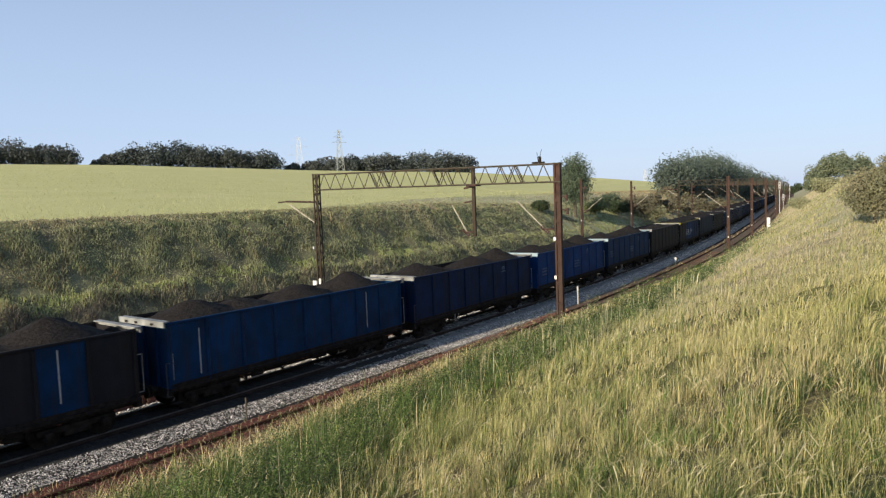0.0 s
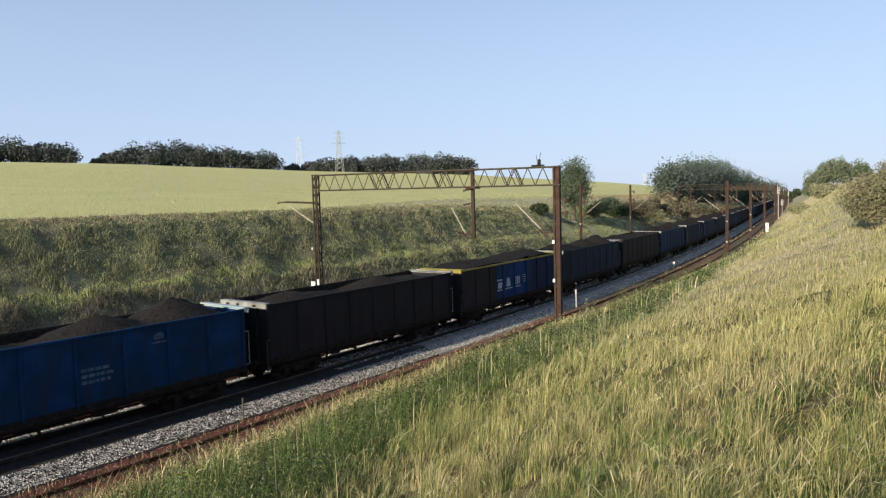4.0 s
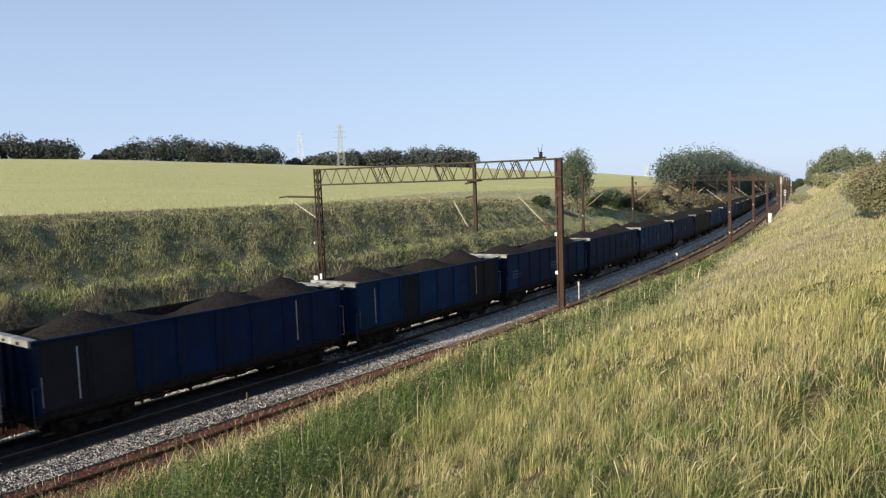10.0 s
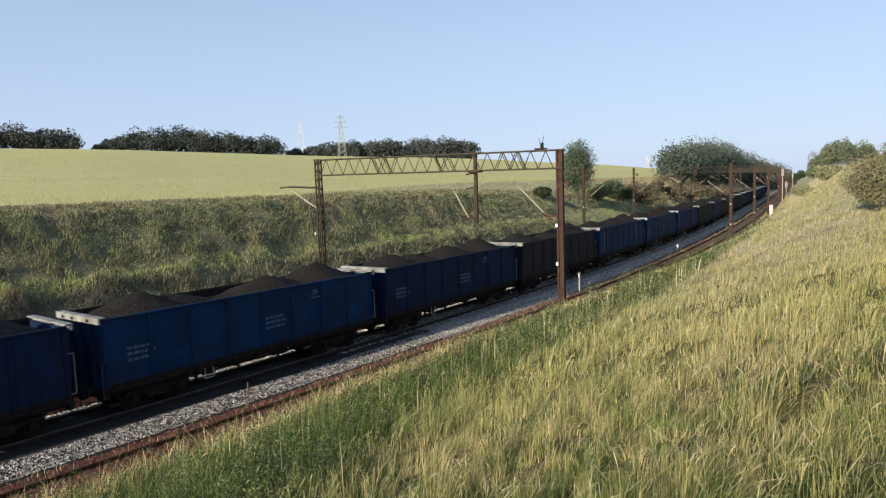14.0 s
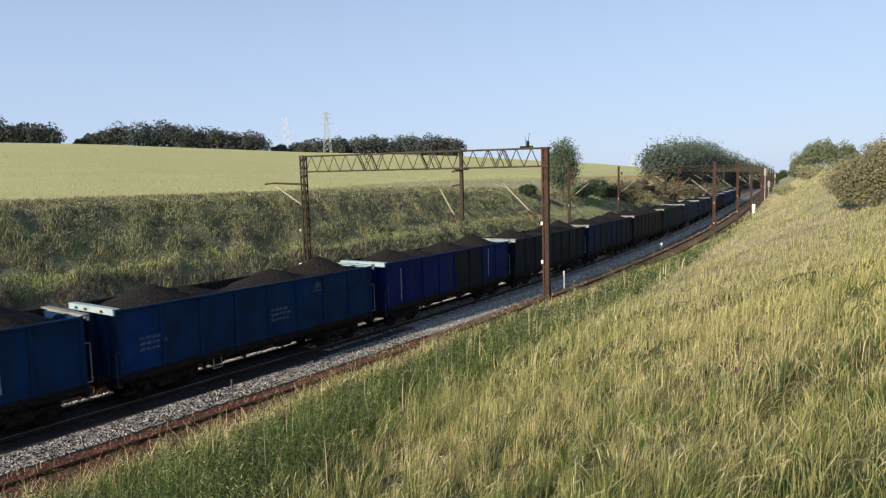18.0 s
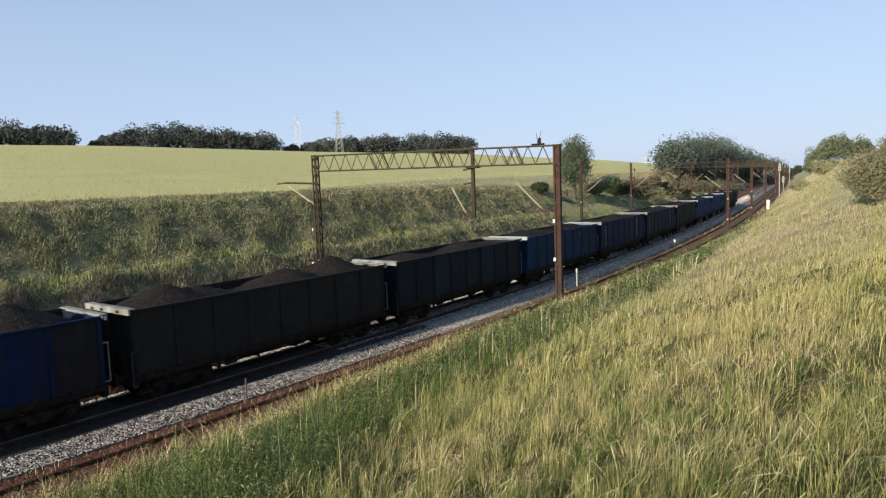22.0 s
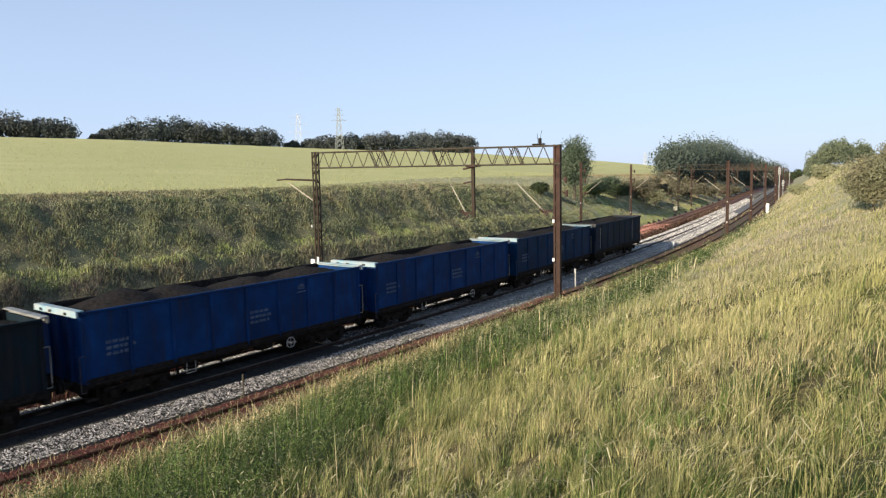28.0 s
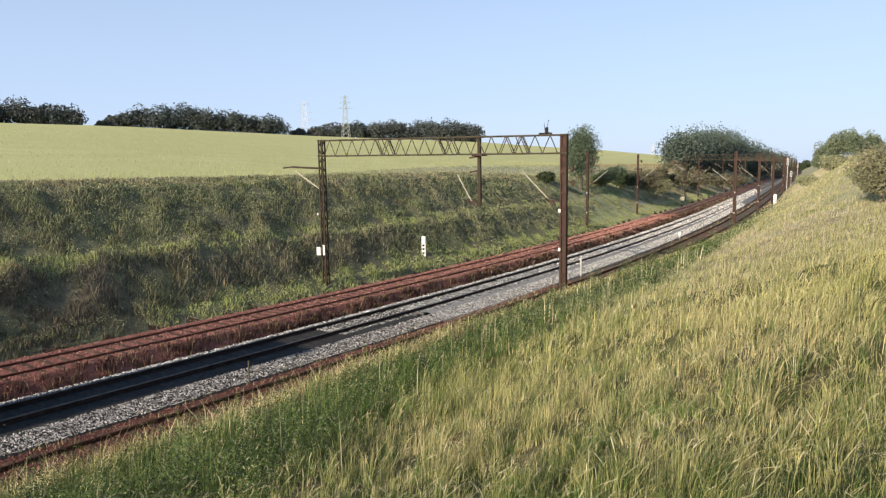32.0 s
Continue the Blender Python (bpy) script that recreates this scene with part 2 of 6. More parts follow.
M["white_mark"] = material("white_mark", (0.30, 0.36, 0.42), (0.46, 0.50, 0.54), 9, 0.6)
M["pale_grey"] = material("pale_grey", (0.42, 0.42, 0.40), (0.55, 0.55, 0.53), 3, 0.7)
M["marking"] = material("marking", (0.025, 0.05, 0.11), (0.12, 0.165, 0.25), 7, 0.6)


def paint(name, a, b, grime):
    return material(name, a, b, 1.3, 0.65, third=grime, scale2=0.9, bump=0.012, bump_scale=5, spec=0.15,
                    streak=tuple(0.55 * c + 0.45 * k for c, k in zip(grime, (0.030, 0.030, 0.034))))


M["bright_blue"] = paint("bright_blue", (0.0024, 0.0400, 0.1700), (0.0042, 0.0590, 0.2200), (0.0033, 0.0265, 0.0980))
M["royal_blue"] = paint("royal_blue", (0.0024, 0.0170, 0.1350), (0.0042, 0.0240, 0.1750), (0.0040, 0.0130, 0.0800))
M["blue"] = paint("blue", (0.0022, 0.0330, 0.1040), (0.0042, 0.0480, 0.1420), (0.0040, 0.0235, 0.0620))
M["deep_blue"] = paint("deep_blue", (0.0026, 0.0165, 0.0630), (0.0046, 0.0250, 0.0880), (0.0052, 0.0145, 0.0410))
M["teal"] = paint("teal", (0.0039, 0.0211, 0.0530), (0.0062, 0.0312, 0.0718), (0.0070, 0.0164, 0.0312))
M["sea_blue"] = paint("sea_blue", (0.003, 0.032, 0.088), (0.006, 0.048, 0.122), (0.006, 0.023, 0.052))
M["green_teal"] = paint("green_teal", (0.006, 0.028, 0.040), (0.010, 0.038, 0.052), (0.010, 0.020, 0.026))
# Light grazing the ribs is put into this paler paint.
M["rib_lit"] = paint("rib_lit", (0.020, 0.045, 0.065), (0.035, 0.065, 0.085), (0.015, 0.030, 0.040))
M["grey_teal"] = paint("grey_teal", (0.0050, 0.0160, 0.0255), (0.0085, 0.0238, 0.0350), (0.0090, 0.0132, 0.0170))
M["olive"] = paint("olive", (0.0172, 0.0211, 0.0187), (0.0265, 0.0312, 0.0265), (0.0172, 0.0172, 0.0148))
M["dark_grey"] = paint("dark_grey", (0.0125, 0.0150, 0.0210), (0.0215, 0.0235, 0.0300), (0.0187, 0.0156, 0.0148))
M["brown"] = paint("brown", (0.0200, 0.0185, 0.0270), (0.0310, 0.0270, 0.0370), (0.0187, 0.0172, 0.0172))

# ---- the line of the track: distance s along it, offset n to its right ----
DS = 0.5
S_ALL = np.arange(-400, 1600.01, DS)
_k = 0.0025 / (1 + np.exp(np.clip((S_ALL - 65.7) / 30, -50, 50))) * (S_ALL > -150)
_th = -np.concatenate([[0], np.cumsum((_k[1:] + _k[:-1]) / 2 * DS)])
_i0 = int(np.argmin(abs(S_ALL)))
HEAD = _th - _th[_i0] + radians(37.54)
_x = np.concatenate([[0], np.cumsum(np.sin(HEAD[:-1]) * DS)])
_y = np.concatenate([[0], np.cumsum(np.cos(HEAD[:-1]) * DS)])
LX, LY = _x - _x[_i0] - 12.33, _y - _y[_i0] + 23.23


def at(s, n=0.0):
    """World x, y of distance s and offset n; arrays or numbers."""
    h = np.interp(s, S_ALL, HEAD)
    return np.interp(s, S_ALL, LX) + np.cos(h) * n, np.interp(s, S_ALL, LY) - np.sin(h) * n


def heading(s):
    return math.degrees(float(np.interp(s, S_ALL, HEAD)))


def on(s, n, z, turn=0.0):
    """Pose beside the track: local x points away from it to the right, local y along it."""
    x, y = at(s, n)
    return pose(float(x), float(y), z, 0, 0, -heading(s) + turn)


def to_sn(x, y):
    x, y = np.asarray(x, float).ravel(), np.asarray(y, float).ravel()
    cs, cx, cy, ch = S_ALL[::4], LX[::4], LY[::4], HEAD[::4]
    s, n = np.empty_like(x), np.empty_like(x)
    for a in range(0, len(x), 4000):
        xx, yy = x[a:a + 4000, None], y[a:a + 4000, None]
        i = np.argmin((xx - cx) ** 2 + (yy - cy) ** 2, axis=1)
        dx, dy = x[a:a + 4000] - cx[i], y[a:a + 4000] - cy[i]
        s[a:a + 4000] = cs[i] + dx * np.sin(ch[i]) + dy * np.cos(ch[i])
        n[a:a + 4000] = dx * np.cos(ch[i]) - dy * np.sin(ch[i])
    return s, n


def wave(x, y, size, seed=0):
    """Smooth uneven field between about -1 and 1."""
    r = np.random.RandomState(seed)
    v = 0
    for k in range(6):
        a, f, p = r.uniform(0, 6.28), r.uniform(0.6, 1.9) * 6.28 / size, r.uniform(0, 6.28)
        v = v + np.sin((x * np.cos(a) + y * np.sin(a)) * f + p + 1.3 * np.sin((x * np.sin(a) - y * np.cos(a)) * f * 0.7 + p * 2))
    return v / 3.4


EDGE_N = -19.0
PROFILE_N = [-19.0, -17.0, -13.5, -12.1, -9.5, -8.0, -6.9, 6.9, 7.3, 8.5, 10.0, 24.06, 30.0, 36.0]
PROFILE_Z = [7.00, 6.45, 3.35, 2.85, 0.62, 0.10, -0.6, -0.6, -0.15, 0.55, 1.25, 5.85, 7.2, 7.6]
STEEP_N = [7.3, 8.5, 10.0, 17.0, 18.6, 21.0, 30.0, 60.0]
STEEP_Z = [0.05, 0.70, 1.55, 6.6, 7.9, 8.7, 9.6, 10.0]
CREST_AZ = [-33, -29.5, -27, -24, -20, -15.5, -11, -8, -2, 3, 8, 13, 17, 21]
CREST_EL = [3.54, 3.49, 3.46, 3.38, 3.19, 2.98, 2.73, 2.59, 2.32, 2.05, 1.6, 1.2, 0.75, 0.3]
CREST_R = 430.0


def field_back(s):
    """How far the grain keeps back from the bank's edge farther along."""
    return np.interp(s, [28, 70, 140, 200], [0, 12, 17, 19])


def ground_z(x, y, s=None, n=None):
    if s is None:
        s, n = to_sn(x, y)
    z = np.interp(n, PROFILE_N, PROFILE_Z)
    easy = np.clip((s - 50) / 50, 0, 1)
    z = z + easy * np.where((n < -8) & (n > -19), np.interp(n, [-19, -17.5, -9.2, -8.0], [5.6, 4.9, 0.65, 0.10]) - z, 0)
    z = np.where(n <= -19, np.interp(n, [-28, -19], [7.0, 7.0 - 1.4 * 1.0]) * easy + z * (1 - easy), z)
    z = z + 0.5 * np.clip((s + 1) / 9, 0, 1) * np.exp(-((n - 9.6) / 1.9) ** 2)
    steep = np.clip((s - 12) / 48, 0, 1)
    steep = steep * steep * (3 - 2 * steep) * np.clip((900 - s) / 600, 0, 1)
    z = z + steep * np.where(n > 7.3, np.interp(n, STEEP_N, STEEP_Z) - z, 0)
    r, az = np.hypot(x, y), np.degrees(np.arctan2(x, y))
    d = np.maximum(EDGE_N - n, 0)
    top = 7.49 + CREST_R * np.tan(np.radians(np.interp(az, CREST_AZ, CREST_EL)))
    w = np.where(r < CREST_R, d / (d + np.maximum(CREST_R - r, 0.1)), 1.0)
    w = np.where(n < EDGE_N, w, 0)
    z = z + w * (top - 7.0) - np.where(n < EDGE_N, np.maximum(r - CREST_R, 0) * 0.02, 0)
    z = z + np.maximum(n - 36, 0) * 0.006
    rough = np.clip((-8.5 - n) / 1.5, 0, 1) * np.clip((n + 19.0) / 4, 0, 1) * np.interp(s, [45, 75], [0.24, 0.12]) + np.clip((n - 9) / 3, 0, 1) * 0.12 * np.interp(s, [15, 38], [1, 0.2])
    return z + rough * wave(x, y, 5.0, 3) + rough * 0.5 * wave(x, y, 1.9, 5)


# ---- mesh helpers ----
def build_mesh(name, verts, faces, mats, index=None, smooth=False):
    """A mesh from arrays of points and of faces with 3 or 4 corners each."""
    me = bpy.data.meshes.new(name)
    verts = np.asarray(verts, np.float32)
    me.vertices.add(len(verts))
    me.vertices.foreach_set("co", verts.ravel())
    loops = np.concatenate([np.asarray(f, np.int32).ravel() for f in faces])
    totals = np.concatenate([np.full(len(f), np.asarray(f).shape[1], np.int32) for f in faces])
    starts = np.concatenate([[0], np.cumsum(totals)[:-1]]).astype(np.int32)
    me.loops.add(len(loops))
    me.loops.foreach_set("vertex_index", loops)
    me.polygons.add(len(totals))
    me.polygons.foreach_set("loop_start", starts)
    me.polygons.foreach_set("loop_total", totals)
    if index is not None:
        me.polygons.foreach_set("material_index", np.asarray(index, np.int32))
    me.polygons.foreach_set("use_smooth", np.full(len(totals), smooth))
    me.update(calc_edges=True)
    for m in mats:
        me.materials.append(m)
    return me


def bm_box(bm, lo, hi, bevel=0.0):
    """A box between two corners, added to bm."""
    g = bmesh.ops.create_cube(bm, size=1.0)
    c, d = [(a + b) / 2 for a, b in zip(lo, hi)], [b - a for a, b in zip(lo, hi)]
    for v in g["verts"]:
        v.co = Vector((v.co.x * d[0] + c[0], v.co.y * d[1] + c[1], v.co.z * d[2] + c[2]))
    if bevel:
        es = list({e for v in g["verts"] for e in v.link_edges})
        bmesh.ops.bevel(bm, geom=es, offset=bevel, segments=1, affect='EDGES')
    return bm


def bm_bar(bm, a, b, r, r2=None, sides=6):
    """A round bar from a to b."""
    a, b = Vector(a), Vector(b)
    g = bmesh.ops.create_cone(bm, cap_ends=True, segments=sides, radius1=r, radius2=r if r2 is None else r2, depth=(b - a).length)
    q = (b - a).to_track_quat("Z", "Y").to_matrix().to_4x4()
    bmesh.ops.transform(bm, matrix=Matrix.Translation((a + b) / 2) @ q, verts=g["verts"])
    return bm


def mesh_of(name, bm, mat, smooth=False):
    me = bpy.data.meshes.new(name)
    bmesh.ops.recalc_face_normals(bm, faces=bm.faces)
    for f in bm.faces:
        f.smooth = smooth
    bm.to_mesh(me)
    bm.free()
    me.materials.append(mat)
    return me


def part(name, bm, mat, parent, label="", smooth=False, m=None):
    ob = new(name, bm if isinstance(bm, bpy.types.Mesh) else mesh_of(name, bm, mat, smooth))
    ob.parent = parent
    if m is not None:
        ob.matrix_basis = m
    return tagged(ob, label) if label else ob


def thing(name, label, category, m=None, group="", kind=""):
    ob = new(name)
    ob.empty_display_size = 0.3
    if m is not None:
        ob.matrix_basis = m
    return tagged(ob, label, category, group, kind)


def sweep(name, section, s0, s1, step, mats, index=None, smooth=False, close=False):
    """A section of (n, z) points carried along the track."""
    ss = np.arange(s0, s1 + 0.01, step)
    k = len(section)
    V = []
    for n, z in section:
        x, y = at(ss, n)
        V.append(np.stack([x, y, np.full_like(ss, z)], 1))
    V = np.stack(V, 1).reshape(-1, 3)
    m = len(ss)
    F, I = [], []
    for j in range(k if close else k - 1):
        j2 = (j + 1) % k
        i = np.arange(m - 1)
        F.append(np.stack([i * k + j, i * k + j2, (i + 1) * k + j2, (i + 1) * k + j], 1))
        I.append(np.full(m - 1, 0 if index is None else index[j]))
    return build_mesh(name, V, [np.concatenate(F)], mats, np.concatenate(I), smooth)


# ---- ground ----
def make_ground():
    az = np.concatenate([np.arange(-50, 50, 0.4), np.arange(50, 310, 4.0)])
    rr = 0.8 * 1.03 ** np.arange(0, 292)
    a, r = np.radians(az)[:, None], rr[None, :]
    x, y = (np.sin(a) * r).ravel(), (np.cos(a) * r).ravel()
    x, y = np.append(x, 0.0), np.append(y, 0.0)
    s, n = to_sn(x, y)
    z = ground_z(x, y, s, n)
    na, nr = len(az), len(rr)
    i, j = np.meshgrid(np.arange(na), np.arange(nr - 1), indexing="ij")
    i2 = (i + 1) % na
    q = np.stack([i * nr + j, i2 * nr + j, i2 * nr + j + 1, i * nr + j + 1], -1).reshape(-1, 4)
    t = np.stack([np.full(na, na * nr), (np.arange(na) + 1) % na * nr, np.arange(na) * nr], 1)
    f = np.concatenate([n[q].mean(1), n[t].mean(1)])
    g = np.concatenate([s[q].mean(1), s[t].mean(1)])
    edge = 0.5 * wave(x, y, 9, 84)[q].mean(1)
    edge = np.concatenate([edge, np.zeros(len(t))])
    # far ground takes the lighter copies, sunlit brightness being put into their colour
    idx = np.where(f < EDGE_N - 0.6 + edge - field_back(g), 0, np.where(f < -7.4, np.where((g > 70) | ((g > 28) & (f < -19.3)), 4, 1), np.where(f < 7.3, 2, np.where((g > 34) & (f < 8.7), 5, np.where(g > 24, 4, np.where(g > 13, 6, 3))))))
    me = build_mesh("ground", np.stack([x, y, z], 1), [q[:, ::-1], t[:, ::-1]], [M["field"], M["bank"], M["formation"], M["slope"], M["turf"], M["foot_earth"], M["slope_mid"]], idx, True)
    return tagged(new("ground", me), "grassy railway cutting below a rising pale green grain field", "ground", kind="structure")


ground = make_ground()

# ---- tracks ----
S0, S1 = -70, 620
RAIL = [(-0.07, -0.17), (0.07, -0.17), (0.07, -0.15), (0.012, -0.13), (0.012, -0.045), (0.036, -0.035), (0.036, 0.0), (-0.036, 0.0), (-0.036, -0.035),
        (-0.012, -0.045), (-0.012, -0.13), (-0.07, -0.15)]


def make_track(name, label, centre, top, rail_mat, bed_mat, bed, polished, far_bed=None, note="light grey ballast beyond the stretch with shade painted in"):
    tr = thing(name, label, "railway track", kind="structure")
    end = S1 if far_bed is None else far_bed[0]
    part("ballast_bed", sweep("ballast_bed", [(centre + n, z) for n, z in bed], S0, end, 2.0, [bed_mat]), None, tr)
    if far_bed is not None:
        part("ballast_bed", sweep("ballast_bed", [(centre + n, z) for n, z in bed], end, S1, 2.0, [far_bed[1]]), None, tr, note)
    for side in (-0.7535, 0.7535):
        sec = [(centre + side + n, top + z) for n, z in RAIL]
        idx = [1 if (polished and j in (5, 6, 7)) else 0 for j in range(len(RAIL))]
        part("rail", sweep("rail", sec, S0, S1, 1.5, [rail_mat, M["rail_top"]], idx, close=True), None, tr, "steel rail along the whole line")
    return tr


# Bed up to 17 m is darkened in colour to stand for shade.
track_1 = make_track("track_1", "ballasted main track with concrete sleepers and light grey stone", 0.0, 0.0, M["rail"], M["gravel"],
                     [(-2.4, -0.62), (-1.65, -0.185), (1.6, -0.185), (2.45, -0.54), (2.5, -0.63)], True, (17, M["lit_gravel"]))
track_2 = make_track("track_2", "second track on rust-brown ballast with brown rails", -4.2, 0.27, M["rail_rust"], M["rust_gravel"],
                     [(-2.6, -0.62), (-1.7, 0.172), (1.45, 0.172), (1.95, -0.35), (2.2, -0.62)], False, (42, M["pale_rust"]), "paler rust-brown ballast")
track_3 = make_track("track_3", "disused rusty siding half overgrown with dry grass", 5.15, -0.06, M["rail_old"], M["siding_gravel"],
                     [(-2.2, -0.62), (-1.6, -0.2), (1.6, -0.2), (2.3, -0.62)], False, (19, M["siding_earth"]), "brown earthy ballast with dead grass")


def sleeper_mesh(name, mat, h):
    bm = bmesh.new()
    bm_box(bm, (-1.3, -0.13, -h), (1.3, 0.13, 0.0), 0.02)
    for v in bm.verts:
        if abs(v.co.x) < 0.4:
            v.co.z -= 0.02
    return mesh_of(name, bm, mat)


sl_con, sl_shade, sl_wood = sleeper_mesh("sleeper", M["concrete"], 0.2), sleeper_mesh("sleeper", M["shade_concrete"], 0.2), sleeper_mesh("sleeper", M["timber"], 0.2)


def make_sleepers(tr, me, centre, top, s0, count):
    for k in range(count):
        s = s0 + k * 0.62
        ob = new("sleeper", me)
        ob.parent = tr
        ob.matrix_basis = on(s, centre, top) @ pose(0, 0, random.uniform(-0.01, 0.01), 0, 0, random.uniform(-0.6, 0.6))


def far_sleepers(tr, mat, centre, top, s0, s1):
    ss = np.arange(s0, s1, 0.62)
    V, F = [], []
    for k, s in enumerate(ss):
        h = float(np.interp(s, S_ALL, HEAD))
        for dn, dsx in ((-1.3, -0.13), (1.3, -0.13), (1.3, 0.13), (-1.3, 0.13)):
            x, y = at(s, centre + dn)
            V += [(x + math.sin(h) * dsx, y + math.cos(h) * dsx, top), (x + math.sin(h) * dsx, y + math.cos(h) * dsx, top - 0.15)]
        b = k * 8
        F += [(b, b + 2, b + 4, b + 6), (b, b + 1, b + 3, b + 2), (b + 2, b + 3, b + 5, b + 4), (b + 4, b + 5, b + 7, b + 6), (b + 6, b + 7, b + 1, b)]
    ob = part("sleepers", build_mesh("sleepers", V, [np.array(F)], [mat]), None, tr, "far sleepers of the same track")
    tagged(ob, kind="stuff")


# ---- wagons ----
LEN, WID, FLOOR, TOP = 12.9, 1.44, 1.10, 3.36
BAYS = 8


def coal_mesh(seed, full=1.0, base=-0.24):
    r = np.random.RandomState(seed)
    nx, ny = 12, 56
    xs, ys = np.linspace(-WID + 0.08, WID - 0.08, nx), np.linspace(-LEN / 2 + 0.12, LEN / 2 - 0.12, ny)
    X, Y = np.meshgrid(xs, ys, indexing="ij")
    heaps = [(-4.4 + r.uniform(-0.4, 0.4), 0.80), (-2.6 + r.uniform(-0.6, 0.6), 0.55), (1.4 + r.uniform(-0.5, 0.5), 0.72), (4.3 + r.uniform(-0.4, 0.4), 0.88)]
    Z = np.full_like(X, base)
    for c, h in heaps:
        h = h * full
        Z = np.maximum(Z, base + (h - base + r.uniform(-0.2, 0.12)) * np.maximum(0, 1 - np.hypot((Y - c) / 2.3, X / 2.0)))
    Z = Z + 0.05 * wave(X * 3 + seed, Y * 3, 2.2, seed) + r.uniform(-0.02, 0.02, X.shape)
    V = np.stack([X, Y, Z + TOP], -1).reshape(-1, 3)
    i, j = np.meshgrid(np.arange(nx - 1), np.arange(ny - 1), indexing="ij")
    q = np.stack([i * ny + j, (i + 1) * ny + j, (i + 1) * ny + j + 1, i * ny + j + 1], -1).reshape(-1, 4)
    return build_mesh("coal_load", V, [q], [M["coal"]], None, True)


def make_wagon():
    w = thing("coal_wagon", "blue open coal wagon", "railway wagon")
    # floor and frame
    bm = bmesh.new()
    bm_box(bm, (-WID + 0.03, -LEN / 2, FLOOR - 0.02), (WID - 0.03, LEN / 2, FLOOR + 0.10))
    part("floor", bm, M["dark_steel"], w)
    for x in (-1.12, 1.12):
        bm = bmesh.new()
        bm_box(bm, (x - 0.06, -LEN / 2 - 0.02, FLOOR - 0.30), (x + 0.06, LEN / 2 + 0.02, FLOOR - 0.02))
        part("sole_bar", bm, M["dark_steel"], w)
    bm = bmesh.new()
    bm_box(bm, (-0.2, -LEN / 2, FLOOR - 0.34), (0.2, LEN / 2, FLOOR - 0.02))
    part("centre_sill", bm, M["dark_steel"], w)
    # side panels and stiffeners
    pitch = LEN / BAYS
    bm = bmesh.new()
    bm_box(bm, (-0.025, -pitch / 2, FLOOR - 0.16), (0.025, pitch / 2, TOP))
    panel = mesh_of("side_panel", bm, M["blue"])
    bm = bmesh.new()
    bm_box(bm, (0.0, -0.07, FLOOR - 0.14), (0.045, 0.07, TOP - 0.02), 0.03)
    rib = mesh_of("stiffener", bm, M["blue"])
    for sd in (1, -1):
        for k in range(BAYS):
            y = -LEN / 2 + pitch * (k + 0.5)
            part("side_panel", panel, None, w, m=pose(sd * (WID - 0.10), y, 0, 0, 0, 0 if sd > 0 else 180))
        for k in range(BAYS + 1):
            y = min(max(-LEN / 2 + pitch * k, -LEN / 2 + 0.06), LEN / 2 - 0.06)
            part("stiffener", rib, None, w, m=pose(sd * (WID - 0.075), y, 0, 0, 0, 0 if sd > 0 else 180))
        bm = bmesh.new()
        bm_box(bm, (sd * WID - 0.11, -LEN / 2 - 0.03, TOP), (sd * WID + 0.0, LEN / 2 + 0.03, TOP + 0.09), 0.015)
        part("side_rim", bm, M["rim_dust"], w)
        bm = bmesh.new()
        bm_box(bm, (sd * (WID - 0.06) - 0.05, -LEN / 2, FLOOR - 0.14), (sd * (WID - 0.06) + 0.05, LEN / 2, FLOOR - 0.035), 0.01)
        part("bottom_rail", bm, M["dark_steel"], w)
        bm = bmesh.new()
        bm_box(bm, (sd * (WID - 0.145) - 0.012, -LEN / 2 + 0.06, FLOOR + 0.1), (sd * (WID - 0.145) + 0.012, LEN / 2 - 0.06, TOP + 0.05))
        part("inner_wall", bm, M["coal"], w, "coal-blackened inner wall")
    # ends
    for e in (-1, 1):
        bm = bmesh.new()
        bm_box(bm, (-WID + 0.05, e * LEN / 2 - 0.04, FLOOR - 0.05), (WID - 0.05, e * LEN / 2 + 0.04, TOP + 0.02), 0.01)
        part("end_wall", bm, M["blue"], w)
        for x in (-0.72, 0.0, 0.72):
            bm = bmesh.new()
            bm_box(bm, (x - 0.06, min(e * LEN / 2, e * (LEN / 2 + 0.14)), FLOOR - 0.2), (x + 0.06, max(e * LEN / 2, e * (LEN / 2 + 0.14)), TOP - 0.05), 0.015)
            part("end_post", bm, M["blue"], w)
        bm = bmesh.new()
        y0, y1 = sorted((e * (LEN / 2 - 0.06), e * (LEN / 2 + 0.20)))
        bm_box(bm, (-WID - 0.03, y0, TOP + 0.102), (WID + 0.03, y1, TOP + 0.15), 0.01)
        ya = e * (LEN / 2 + 0.16)
        bm_box(bm, (-WID - 0.03, ya - 0.04, TOP - 0.07), (WID + 0.03, ya + 0.04, TOP + 0.1), 0.01)
        part("end_rim", bm, M["rim_light"], w, "pale end rim caught by the sun")
        ys = e * (LEN / 2 + 0.204)
        for x in (-0.95, -0.3, 0.75):
            bm = bmesh.new()
            bm_box(bm, (x - 0.1, ys - 0.004, TOP - 0.03), (x + 0.1, ys + 0.004, TOP + 0.06))
            part("rim_slot", bm, M["dark_steel"], w, "dark slot in the end rim")
        bm = bmesh.new()
        y0, y1 = sorted((e * (LEN / 2 - 0.1), e * (LEN / 2 + 0.12)))
        bm_box(bm, (-WID + 0.1, y0, FLOOR - 0.38), (WID - 0.1, y1, FLOOR - 0.05), 0.02)
        part("headstock", bm, M["dark_steel"], w)
        for x in (-0.875, 0.875):
            bm = bmesh.new()
